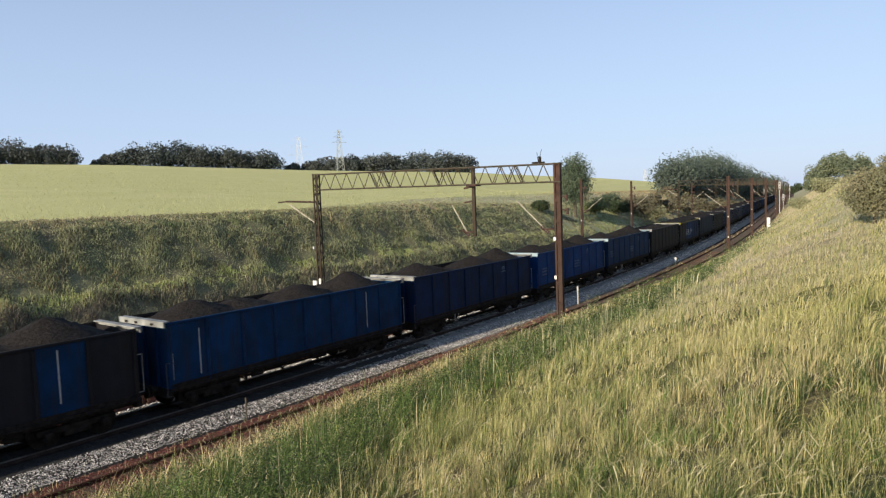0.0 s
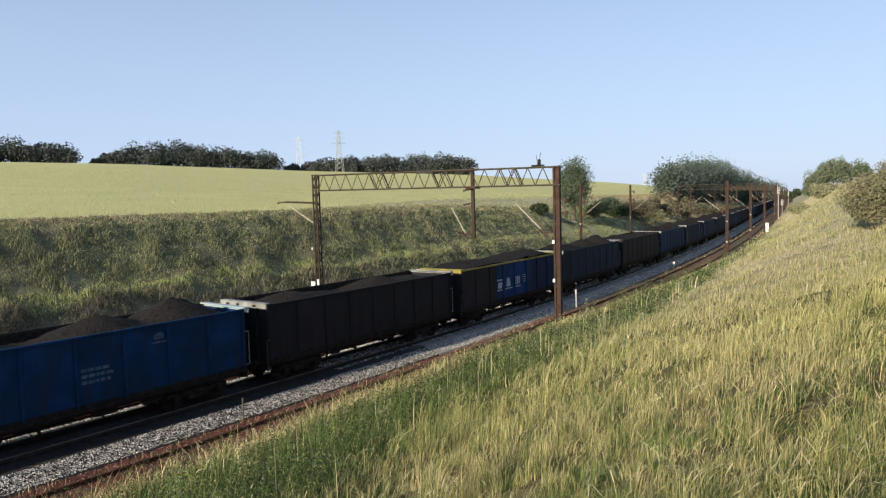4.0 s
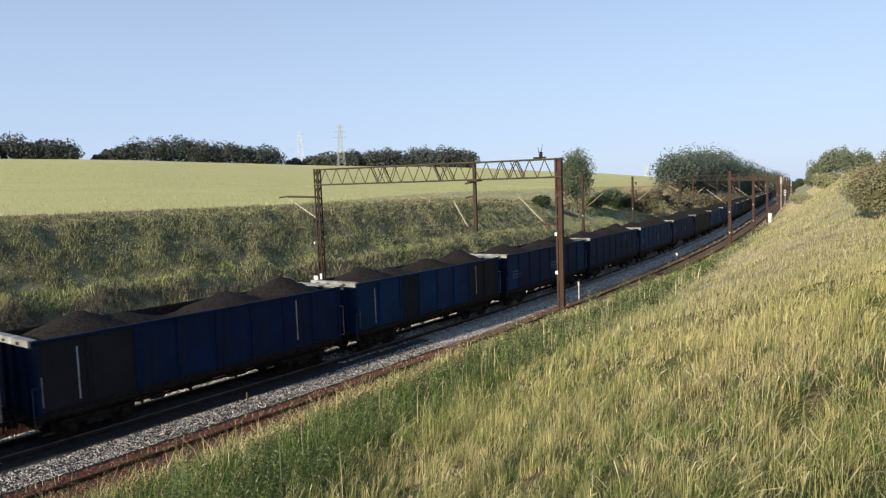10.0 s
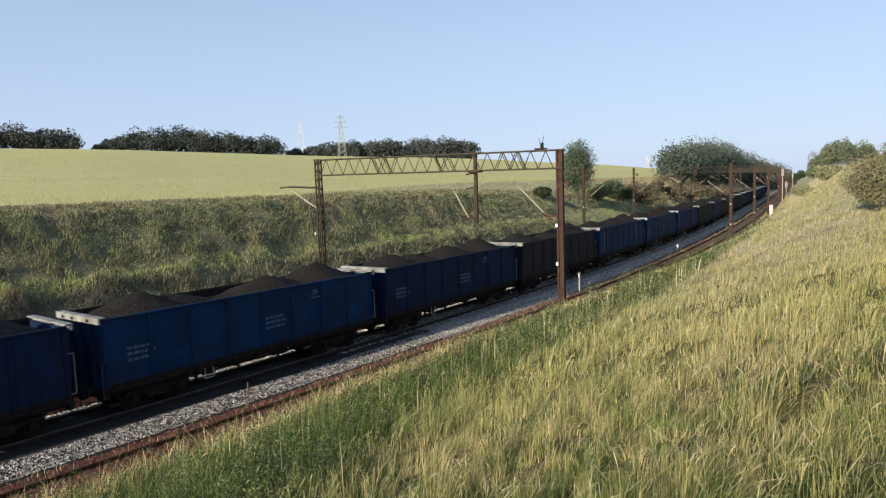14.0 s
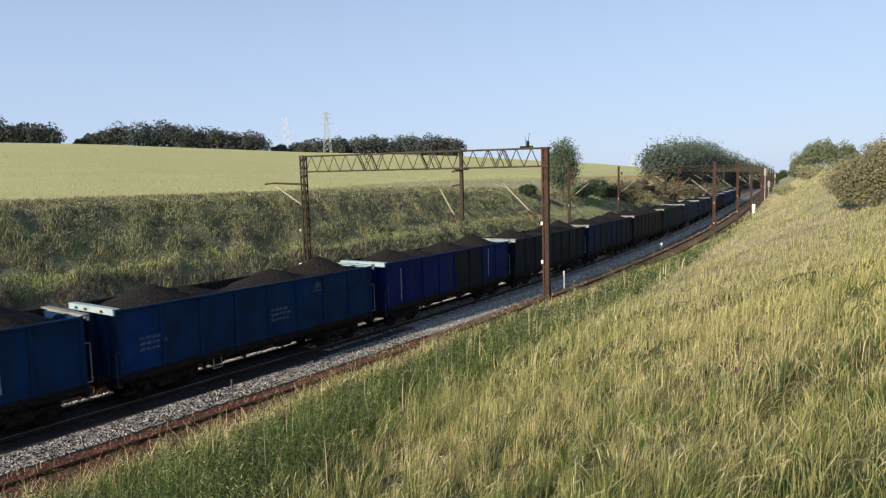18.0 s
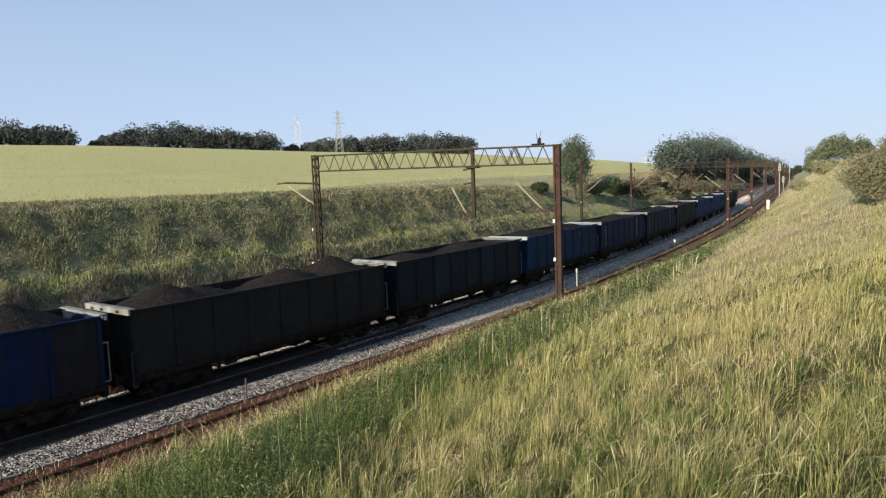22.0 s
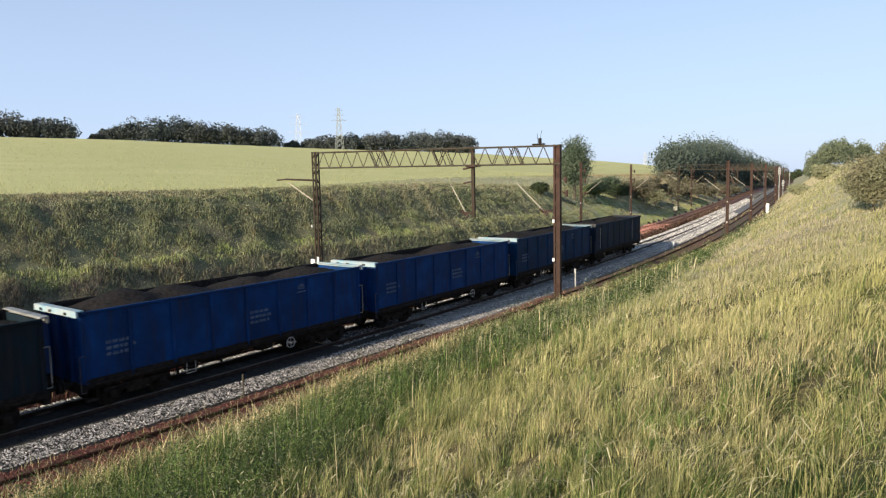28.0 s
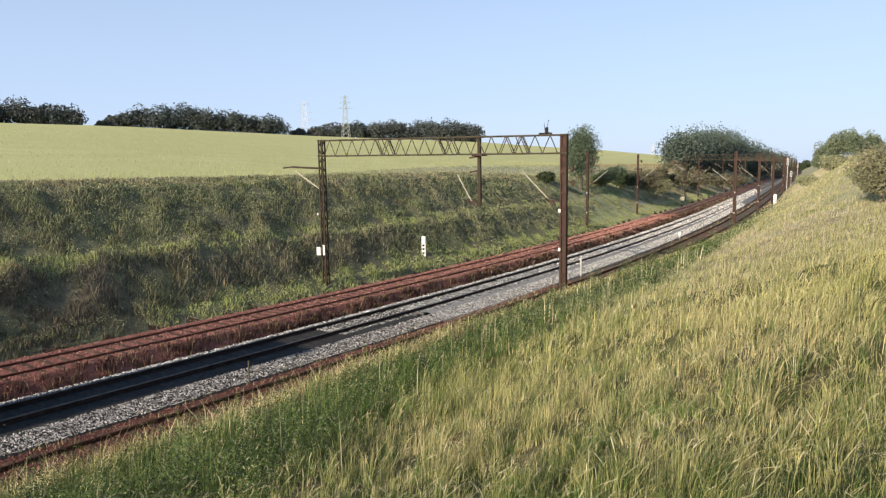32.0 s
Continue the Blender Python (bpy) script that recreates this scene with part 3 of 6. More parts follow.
            bm_bar(bm, (x, e * (LEN / 2 + 0.1), 1.04), (x, e * (LEN / 2 + 0.48), 1.04), 0.09, sides=10)
            bm_bar(bm, (x, e * (LEN / 2 + 0.48), 1.04), (x, e * (LEN / 2 + 0.555), 1.04), 0.22, sides=14)
            part("buffer", bm, M["dark_steel"], w)
        bm = bmesh.new()
        bm_box(bm, (-0.06, min(e * 6.5, e * 7.0), 0.86), (0.06, max(e * 6.5, e * 7.0), 1.0), 0.02)
        bm_bar(bm, (0, e * 6.95, 0.93), (0, e * 6.97, 0.45), 0.035)
        part("coupling", bm, M["dark_steel"], w)
        for x in (-1.42, 1.42):
            bm = bmesh.new()
            z0, z1 = (1.25, 2.55) if e > 0 else (0.8, 2.0)
            bm_bar(bm, (x, e * (LEN / 2 + 0.16), z0), (x, e * (LEN / 2 + 0.16), z1), 0.014)
            for zz in (z0, z1):
                bm_bar(bm, (x, e * (LEN / 2 + 0.16), zz), (x, e * (LEN / 2), zz), 0.014)
            part("grab_rail", bm, M["rim_light" if e > 0 and x > 0 else "rim_dust"], w, "worn steel grab rail at the corner")
            bm = bmesh.new()
            bm_box(bm, (x - 0.13, e * 6.28 - 0.18, 0.5), (x + 0.13, e * 6.28 + 0.18, 0.53))
            for yy in (-0.16, 0.16):
                bm_bar(bm, (x, e * 6.28 + yy, 0.5), (x * 0.93, e * 6.28 + yy, 1.0), 0.014)
            part("step", bm, M["dark_steel"], w)
    # bogies
    for e in (-1, 1):
        bm = bmesh.new()
        for x in (-1.02, 1.02):
            bm_box(bm, (x - 0.06, e * 4.5 - 1.25, 0.50), (x + 0.06, e * 4.5 + 1.25, 0.72), 0.03)
            bm_box(bm, (x - 0.07, e * 4.5 - 0.42, 0.34), (x + 0.07, e * 4.5 + 0.42, 0.56), 0.03)
        bm_box(bm, (-1.05, e * 4.5 - 0.25, 0.55), (1.05, e * 4.5 + 0.25, 0.82), 0.03)
        bg_ = part("bogie", bm, M["dark_steel"], w)
        for a in (-0.9, 0.9):
            bm = bmesh.new()
            for x in (-0.75, 0.75):
                bm_bar(bm, (x - 0.065, e * 4.5 + a, 0.46), (x + 0.065, e * 4.5 + a, 0.46), 0.46, sides=20)
                sx = 1 if x > 0 else -1
                bm_bar(bm, (x - sx * 0.09, e * 4.5 + a, 0.46), (x - sx * 0.065, e * 4.5 + a, 0.46), 0.487, sides=20)
            bm_bar(bm, (-1.0, e * 4.5 + a, 0.46), (1.0, e * 4.5 + a, 0.46), 0.08, sides=8)
            part("wheelset", bm, M["dark_steel"], bg_)
            for x in (-1.08, 1.08):
                bm = bmesh.new()
                bm_box(bm, (x - 0.09, e * 4.5 + a - 0.15, 0.32), (x + 0.09, e * 4.5 + a + 0.15, 0.62), 0.03)
                part("axle_box", bm, M["dark_steel"], bg_)
    # brake gear between the bogies
    bm = bmesh.new()
    bm_bar(bm, (0.5, -1.6, 0.72), (0.5, 0.2, 0.72), 0.16, sides=12)
    part("air_tank", bm, M["dark_steel"], w)
    bm = bmesh.new()
    bm_box(bm, (0.9, 0.6, 0.62), (1.15, 1.4, 0.95), 0.03)
    part("brake_valve", bm, M["dark_steel"], w)
    for y in (-2.4, 2.6):
        bm = bmesh.new()
        bm_box(bm, (0.95, y - 0.28, 0.58), (1.12, y + 0.28, 0.92), 0.04)
        part("brake_cylinder", bm, M["dark_steel"], w)
    for x, z in ((0.35, 0.5), (-0.35, 0.5), (1.2, 0.72)):
        bm = bmesh.new()
        bm_bar(bm, (x, -3.1, z), (x, 3.1, z), 0.022, sides=5)
        part("brake_rod", bm, M["dark_steel"], w)
    for y in (-3.0, -1.1, 0.9, 3.0):
        bm = bmesh.new()
        bm_box(bm, (1.05, y - 0.05, 0.55), (1.15, y + 0.05, FLOOR - 0.2), 0.015)
        bm_bar(bm, (1.1, y, 0.6), (-1.1, y + 0.15, 0.55), 0.025, sides=5)
        part("hanger", bm, M["dark_steel"], w)
    part("coal_load", COAL[0], None, w, "heaped black coal")
    return w


COAL = [coal_mesh(1), coal_mesh(2, 0.9), coal_mesh(3, 0.5), coal_mesh(4, 0.35), coal_mesh(6, 0.75, 0.06)]


def marking_mesh(kind, seed):
    """Unreadable lettering as plain bars; local x along the wall, z up, facing -y."""
    r = random.Random(seed)
    bm = bmesh.new()
    if kind == "block":
        for k in range(3):
            x = 0.0
            z = 0.5 - k * 0.2
            while x < 0.95:
                d = r.uniform(0.08, 0.22)
                bm_box(bm, (x, -0.004, z), (x + d, 0.004, z + 0.11))
                x += d + 0.05
    elif kind == "badge":
        bm_box(bm, (0.1, -0.004, 0.14), (0.45, 0.004, 0.30))
        bm_box(bm, (0.18, -0.004, 0.30), (0.40, 0.004, 0.36))
        bm_box(bm, (0.0, -0.004, 0.0), (0.62, 0.004, 0.05))
    elif kind == "line":
        bm_box(bm, (0, -0.004, 0), (0.04, 0.004, 1.7))
    elif kind == "short":
        bm_box(bm, (0, -0.004, 0), (0.04, 0.004, 0.95))
    else:
        # wide panel mark: three plain emblems over short bars, and fine lines beside them
        def wedge(pts):
            vs = [bm.verts.new((px, yy, pz)) for yy in (-0.004, 0.004) for px, pz in pts]
            k = len(pts)
            bm.faces.new(vs[:k])
            bm.faces.new(vs[:k - 1:-1])
            for j in range(k):
                bm.faces.new((vs[j], vs[(j + 1) % k], vs[k + (j + 1) % k], vs[k + j]))
        bm_box(bm, (0.0, -0.004, 0.62), (0.72, 0.004, 0.71))
        wedge([(0.08, 0.14), (0.6, 0.14), (0.7, 0.5), (0.16, 0.52)])
        bm_box(bm, (0.0, -0.004, 0.0), (0.8, 0.004, 0.07))
        wedge([(1.22, 0.16), (1.78, 0.16), (1.6, 0.70), (1.28, 0.70)])
        bm_box(bm, (1.05, -0.004, 0.0), (2.0, 0.004, 0.06))
        for x0 in (2.4, 2.64, 2.88):
            bm_box(bm, (x0, -0.004, 0.16), (x0 + 0.14, 0.004, 0.68))
        bm_box(bm, (2.3, -0.004, 0.0), (3.15, 0.004, 0.06))
        for j in range(4):
            bm_box(bm, (3.5, -0.004, 0.25 + j * 0.14), (4.05, 0.004, 0.28 + j * 0.14))
    return mesh_of("marking", bm, M["pale_grey" if kind in ("line", "short") else "white_mark" if kind == "panel" else "marking"])


MARKS = {k: marking_mesh(k, 5) for k in ("block", "badge", "line", "short", "panel")}


wagon = make_wagon()
# from the last wagon forward: paint, panels of another paint, rim, words
TRAIN = [
    ("teal", {}, "rim_dust", "dark teal open coal wagon, the last of the train", "l"),
    ("blue", {}, "rim_sun_blue", "blue open coal wagon with faded markings", "bk"),
    ("bright_blue", {}, "rim_sun_blue", "bright blue open coal wagon with pale markings", "bkr"),
    ("bright_blue", {}, "rim_sun_blue", "bright blue open coal wagon with pale lettering blocks", "bkr"),
    ("grey_teal", {}, "rim_light", "dark grey-green open coal wagon, worn paint", ""),
    ("deep_blue", {0: "dark_grey", 1: "dark_grey"}, "rim_light", "dark blue open coal wagon with a grey end", "l"),
    ("deep_blue", {}, "rim_light", "dark blue open coal wagon with pale streaks", "l"),
    ("sea_blue", {0: "blue"}, "rim_sun_blue", "sea-blue open coal wagon", "k"),
    ("grey_teal", {2: "green_teal", 5: "green_teal"}, "rim_light", "dark grey-green open coal wagon with faint markings", ""),
    ("olive", {}, "rim_light", "soot-darkened olive grey open coal wagon", ""),
    ("deep_blue", {2: "grey_teal", 5: "grey_teal", 7: "dark_grey"}, "rim_light", "patchy dark blue open coal wagon", ""),
    ("grey_teal", {3: "green_teal", 6: "olive"}, "rim_light", "blackened grey-green open coal wagon", ""),
    ("royal_blue", {4: "dark_grey", 5: "grey_teal"}, "rim_sun_blue", "blue open coal wagon with a dark mended panel", "l"),
    ("blue", {0: "bright_blue"}, "rim_sun_blue", "blue open coal wagon with a bright front corner", "bk"),
    ("blue", {}, "rim_light", "blue open coal wagon with a white stripe", "l"),
    ("brown", {}, "rim_light", "dark brown open coal wagon", ""),
    ("deep_blue", {}, "rim_light", "dark blue open coal wagon with white badge", "bk"),
    ("blue", {}, "rim_light", "blue open coal wagon with small white badge", "bk"),
    ("deep_blue", {}, "rim_light", "dark blue open coal wagon with small badge", "k"),
    ("deep_blue", {0: "blue", 7: "blue"}, "rim_light", "dark blue open coal wagon", "b"),
    ("blue", {2: "grey_teal", 6: "dark_grey", 7: "dark_grey"}, "rim_light", "blue open coal wagon with grey panels", "l"),
    ("deep_blue", {0: "brown", 1: "brown"}, "rim_light", "blue open coal wagon with a brown end", "l"),
    ("blue", {}, "rim_light", "blue open coal wagon, plain sides", "k"),
    ("brown", {3: "grey_teal", 4: "dark_grey"}, "brown", "rust-brown open coal wagon", ""),
    ("teal", {0: "grey_teal"}, "rim_light", "grey-teal open coal wagon with strong pale ribs", "v"),
    ("brown", {3: "bright_blue", 4: "bright_blue", 5: "deep_blue", 6: "deep_blue", 7: "deep_blue"}, "rim_yellow", "dark open coal wagon with blue panels and yellow rim", "p"),
    ("dark_grey", {1: "brown"}, "rim_light", "dark grey open coal wagon", ""),
    ("blue", {}, "rim_sun_blue", "blue open coal wagon with white lettering blocks", "bk"),
    ("bright_blue", {}, "rim_sun_blue", "bright blue open coal wagon", "bk"),
    ("deep_blue", {}, "rim_light", "dark blue open coal wagon with faint markings", "k"),
    ("blue", {}, "rim_light", "blue open coal wagon with pale front corner", "l"),
    ("dark_grey", {6: "blue", 2: "blue"}, "rim_light", "grey open coal wagon with one blue panel", "l"),
    ("deep_blue", {}, "rim_light", "dark blue open coal wagon", ""),
]
PITCH = 14.04
# the front of the last wagon along the track, by powers of the seconds from mid-clip: the train slowly gains speed
# wagons of unlike length shift the couplings a little: wagon, metres
SLACK_I, SLACK = [0, 2.5, 7.5, 11.5, 17.5, 21.5, 29.5, 33], [0.12, -0.22, -0.2, 0.12, 0.25, 0.28, 0.0, 0.0]
RUN = (-3.497988e-06, -6.0519442e-05, -0.029000328, -13.743965, 210.93396)


def repaint(ob, mat):
    ob.material_slots[0].link = 'OBJECT'
    ob.material_slots[0].material = mat


def ring_mesh(rad, tube):
    """A thin spoked wheel standing along the wagon's side."""
    bm = bmesh.new()
    k = 16
    pts = [(0.0, math.cos(6.2832 * i / k) * rad, math.sin(6.2832 * i / k) * rad) for i in range(k)]
    for i in range(k):
        bm_bar(bm, pts[i], pts[(i + 1) % k], tube, sides=5)
    for i in range(0, k, 4):
        bm_bar(bm, (0, 0, 0), pts[i], tube * 0.8, sides=4)
    bm_bar(bm, (-0.2, 0, 0), (0.03, 0, 0), tube * 1.3, sides=6)
    return mesh_of("brake_wheel", bm, M["pale_grey"])


RING = ring_mesh(0.22, 0.016)


def stirrup_mesh():
    """A bent bar step under the wagon's side."""
    bm = bmesh.new()
    for y in (-0.2, 0.2):
        bm_bar(bm, (0, y, 0.0), (0, y * 0.85, 0.42), 0.015, sides=5)
    bm_bar(bm, (0, -0.2, 0.0), (0, 0.2, 0.0), 0.018, sides=5)
    return mesh_of("stirrup_step", bm, M["pale_grey"])


STIRRUP = stirrup_mesh()


def make_train():
    out = []
    for i, (colour, patches, rim, label, marks) in enumerate(TRAIN):
        w = wagon if i == 0 else copy_thing(wagon, pose(0, 0, 0))
        tagged(w, label, "railway wagon", "wagons of the coal train")
        out.append(w)
    for i, w in enumerate(out):
        colour, patches, rim, label, marks = TRAIN[i]
        panels = ribs = rims = 0
        for ob in list(w.children):
            nm = ob.name.split(".")[0]
            if nm in ("side_panel", "stiffener", "side_rim", "end_wall", "end_post"):
                c = colour
                if nm == "side_panel":
                    c = patches.get(panels % BAYS, colour)
                    panels += 1
                if nm == "stiffener":
                    c = patches.get(ribs % (BAYS + 1), colour) if ribs % (BAYS + 1) - 1 in patches else colour
                    if "v" in marks:
                        c = "rib_lit"
                    ribs += 1
                if nm == "side_rim":
                    c = rim if rim == "rim_yellow" else colour if rims == 0 else "coal"
                    rims += 1
                repaint(ob, M[c])
            elif nm == "end_rim":
                repaint(ob, M[rim])
            elif nm == "coal_load":
                ob.data = COAL[4 if i == 25 else (2 if i % 2 else 3) if i < 9 or i in (23, 26) else i % 2]
        x = WID - 0.068
        if "b" in marks:
            part("marking", MARKS["block"], None, w, "pale unreadable lettering", m=pose(x, -5.7, 1.75, 0, 0, 90))
            part("marking", MARKS["block"], None, w, "pale unreadable lettering", m=pose(x, 0.15, 1.75, 0, 0, 90))
        if "k" in marks:
            part("marking", MARKS["badge"], None, w, "small pale badge", m=pose(x, 2.6, 2.75, 0, 0, 90))
        if "l" in marks:
            part("marking", MARKS["line"], None, w, "thin white stripe", m=pose(x, -5.2, 1.35, 0, 0, 90))
            part("marking", MARKS["short"], None, w, "thin white stripe", m=pose(x, -6.33, 1.35, 0, 0, 90))
            part("marking", MARKS["line"], None, w, "thin white stripe", m=pose(x, 3.9, 1.5, 0, 0, 90))
        if "r" in marks:
            part("brake_wheel", RING, None, w, "pale brake handwheel", m=pose(WID + 0.02, 2.1, 0.72, 0, 0, 0))
        if "k" in marks:
            part("stirrup_step", STIRRUP, None, w, "pale bent step", m=pose(WID - 0.06, -2.6, 0.55))
        if "p" in marks:
            part("marking", MARKS["panel"], None, w, "large white mark on the blue panel", m=pose(x, -2.35, 1.72, 0, 0, 90))
            for y in (-2.02, 1.98):
                bm = bmesh.new()
                bm_box(bm, (0.0, -0.38 if y < 0 else -0.36, FLOOR - 0.14), (0.008, 0.4, TOP - 0.01))
                part("painted_patch", bm, M["blue"], w, "blue repainted strip", m=pose(WID - 0.073, y, 0))
    for w in out:
        for ob in w.children:
            if ob.name.startswith("marking"):
                tagged(ob, kind="stuff")
    return out


wagons = make_train()


# ---- overhead line ----
def lattice_mast(parent, x, z0, z1, w, d, mat, name="mast"):
    for sx in (-1, 1):
        for sy in (-1, 1):
            bm = bmesh.new()
            bm_box(bm, (x + sx * w / 2 - 0.038, sy * d / 2 - 0.038, z0), (x + sx * w / 2 + 0.038, sy * d / 2 + 0.038, z1))
            part("mast_leg", bm, mat, parent)
    k = max(4, int((z1 - z0) / 0.5))
    for i in range(k):
        a, b = z0 + (z1 - z0) * i / k, z0 + (z1 - z0) * (i + 1) / k
        sg = 1 if i % 2 else -1
        bm = bmesh.new()
        for sy in (-1, 1):
            bm_bar(bm, (x - sg * w / 2, sy * d / 2, a), (x + sg * w / 2, sy * d / 2, b), 0.028, sides=4)
        for sx in (-1, 1):
            bm_bar(bm, (x + sx * w / 2, -sg * d / 2, a), (x + sx * w / 2, sg * d / 2, b), 0.028, sides=4)
        part("mast_brace", bm, mat, parent)


def solid_mast(parent, x, z0, z1, w, d, mat):
    for sx in (-1, 1):
        bm = bmesh.new()
        bm_box(bm, (x + sx * (w / 2 - 0.05) - 0.05, -d / 2, z0), (x + sx * (w / 2 - 0.05) + 0.05, d / 2, z1), 0.01)
        part("mast_channel", bm, mat, parent)
    bm = bmesh.new()
    bm_box(bm, (x - w / 2 + 0.1, -d / 2 + 0.08, z0), (x + w / 2 - 0.1, d / 2 - 0.08, z1 - 0.03))
    part("mast_web", bm, mat, parent)
    z = z0 + 0.8
    while z < z1:
        bm = bmesh.new()
        bm_box(bm, (x - w / 2 + 0.02, -d / 2 - 0.008, z), (x + w / 2 - 0.02, d / 2 + 0.008, z + 0.14))
        part("batten", bm, mat, parent)
        z += 1.1


def bracket(parent, x, y, z, mat, out=-1, reach=2.0, rise=1.6, arm=False):
    """Bracket with insulator and the pale slanting tube of the contact wire's support."""
    bm = bmesh.new()
    bm_box(bm, (min(x, x + out * 0.55), y - 0.05, z), (max(x, x + out * 0.55), y + 0.05, z + 0.09))
    part("bracket", bm, mat, parent)
    bm = bmesh.new()
    x1 = x + out * 0.25
    for k in range(5):
        bm_bar(bm, (x1 + out * (k * 0.09), y, z - 0.15 + k * 0.07), (x1 + out * (k * 0.09 + 0.05), y, z - 0.11 + k * 0.07), 0.09, sides=8)
    part("insulator", bm, M["ceramic"], parent)
    bm = bmesh.new()
    bm_bar(bm, (x + out * 0.3, y, z - 0.1), (x + out * reach, y, z + rise), 0.034, sides=8)
    part("support_tube", bm, M["tube"], parent, "pale slanting steel tube")
    if arm:
        bm = bmesh.new()
        bm_bar(bm, (x, y, z + rise + 0.15), (x + out * (reach + 0.7), y, z + rise + 0.1), 0.05, sides=6)
        part("support_arm", bm, mat, parent)


def make_gantry(sl, sr, top_l, top_r, label, near=True):
    xl, yl = at(sl, -8.3)
    xr, yr = at(sr, 7.2)
    span = math.hypot(xr - xl, yr - yl)
    g = thing("catenary_gantry", label, "catenary gantry",
              pose(float(xl), float(yl), 0, 0, 0, math.degrees(math.atan2(yr - yl, xr - xl))), "gantries over the tracks")
    lattice_mast(g, 0.0, 0.0, top_l, 0.27, 0.27, M["mast_dark"])
    solid_mast(g, span, -0.3, top_r, 0.36, 0.32, M["mast_rust"])
    bm = bmesh.new()
    bm_box(bm, (-0.4, -0.4, -0.3), (0.4, 0.4, 0.12), 0.05)
    part("footing", bm, M["concrete"], g)
    zt = lambda x: top_l + (top_r - top_l) * x / span
    depth = 0.95
    for y in (-0.14, 0.14):
        for dz in (0.0, -depth):
            bm = bmesh.new()
            bm_bar(bm, (-0.2, y, zt(0) - 0.06 + dz), (span + 0.2, y, zt(span) - 0.06 + dz), 0.045, sides=4)
            part("chord", bm, M["mast_grey"], g)
        k = 36
        for i in range(k):
            if y > 0 and min(abs((i + 0.5) / k - f) for f in (0.30, 0.57, 0.84)) > 0.05:
                continue
            x0, x1 = 0.3 + (span - 0.6) * i / k, 0.3 + (span - 0.6) * (i + 1) / k
            a, b = (0, -depth) if i % 2 else (-depth, 0)
            bm = bmesh.new()
            bm_bar(bm, (x0, y, zt(x0) - 0.06 + a), (x1, y, zt(x1) - 0.06 + b), 0.028, sides=4)
            part("brace", bm, M["mast_grey"], g)
    for i in range(8):
        x = span * (i + 0.5) / 8
        bm = bmesh.new()
        for dz in (0, -depth):
            bm_bar(bm, (x, -0.14, zt(x) - 0.06 + dz), (x, 0.14, zt(x) - 0.06 + dz), 0.03, sides=4)
        part("cross_tie", bm, M["mast_grey"], g)
    # denser bracing where the lengths of the beam are spliced
    for f in (0.30, 0.57, 0.84):
        for dx in (-0.45, 0.0, 0.45):
            x = span * f + dx
            bm = bmesh.new()
            bm_bar(bm, (x - 0.16, -0.14, zt(x) - 0.06), (x + 0.16, 0.14, zt(x) - 0.06 - depth), 0.028, sides=4)
            part("splice_brace", bm, M["mast_grey"], g)
    # post hung from the beam between two tracks
    hx = span * 0.69
    bm = bmesh.new()
    bm_box(bm, (hx - 0.09, -0.09, 5.3), (hx + 0.09, 0.09, zt(hx) + 0.02), 0.01)
    part("hanging_post", bm, M["mast_dark"], g)
    bm = bmesh.new()
    bm_box(bm, (hx - 0.3, -0.36, zt(hx) - depth - 0.16), (hx + 0.3, 0.36, zt(hx) - depth - 0.06))
    part("clamp", bm, M["mast_rust"], g)
    bracket(g, hx - 0.1, 0, 5.5, M["mast_rust"], -1, 1.25, 1.55, False)
    bracket(g, span - 0.3, 0, 5.6, M["mast_rust"], -1, 2.0, 1.6, False)
    for z in (8.0, 7.2):
        bm = bmesh.new()
        bm_bar(bm, (hx - 0.6, 0, z), (hx, 0, z + 0.1), 0.05, sides=6)
        part("insulator", bm, M["ceramic"], g)
    # arm on the outer side of the lattice mast
    bm = bmesh.new()
    bm_bar(bm, (-0.2, 0, 7.55), (-2.2, -0.3, 7.65), 0.06, sides=6)
    bm_bar(bm, (-2.2, -0.3, 7.65), (-2.8, -0.4, 7.6), 0.045, sides=6)
    part("outer_arm", bm, M["mast_rust"], g)
    bm = bmesh.new()
    bm_bar(bm, (-0.25, 0, 6.25), (-2.0, -0.27, 7.45), 0.04, sides=6)
    part("outer_stay", bm, M["tube"], g, "pale stay tube")
    # spark horn on the beam
    hx2 = span - 1.0
    bm = bmesh.new()
    bm_box(bm, (hx2 - 0.35, -0.12, zt(hx2)), (hx2 + 0.3, 0.12, zt(hx2) + 0.08))
    bm_bar(bm, (hx2 + 0.05, 0, zt(hx2) + 0.05), (hx2 + 0.05, 0, zt(hx2) + 0.36), 0.09, sides=8)
    bm_bar(bm, (hx2 + 0.05, 0, zt(hx2) + 0.3), (hx2 + 0.16, 0, zt(hx2) + 0.75), 0.012, sides=4)
    bm_bar(bm, (hx2 - 0.05, 0, zt(hx2) + 0.1), (hx2 - 0.1, 0, zt(hx2) + 0.6), 0.012, sides=4)
    part("spark_horn", bm, M["dark_steel"], g)
    if near:
        for x, z in ((-0.02, 2.35),):
            bm = bmesh.new()
            bm_box(bm, (x - 0.28, -0.5, z - 0.26), (x + 0.02, -0.38, z + 0.26), 0.02)
            part("switch_box", bm, M["white"], g, "white switch box")
        for x in (0.2,):
            bm = bmesh.new()
            bm_box(bm, (x - 0.07, -0.42, 2.1), (x + 0.07, -0.34, 2.75), 0.01)
            part("number_plate", bm, M["white"], g, "small white plate")
        for z in (3.0, 5.05):
            bm = bmesh.new()
            bm_box(bm, (span - 0.22, -0.24, z), (span - 0.10, -0.215, z + 0.18))
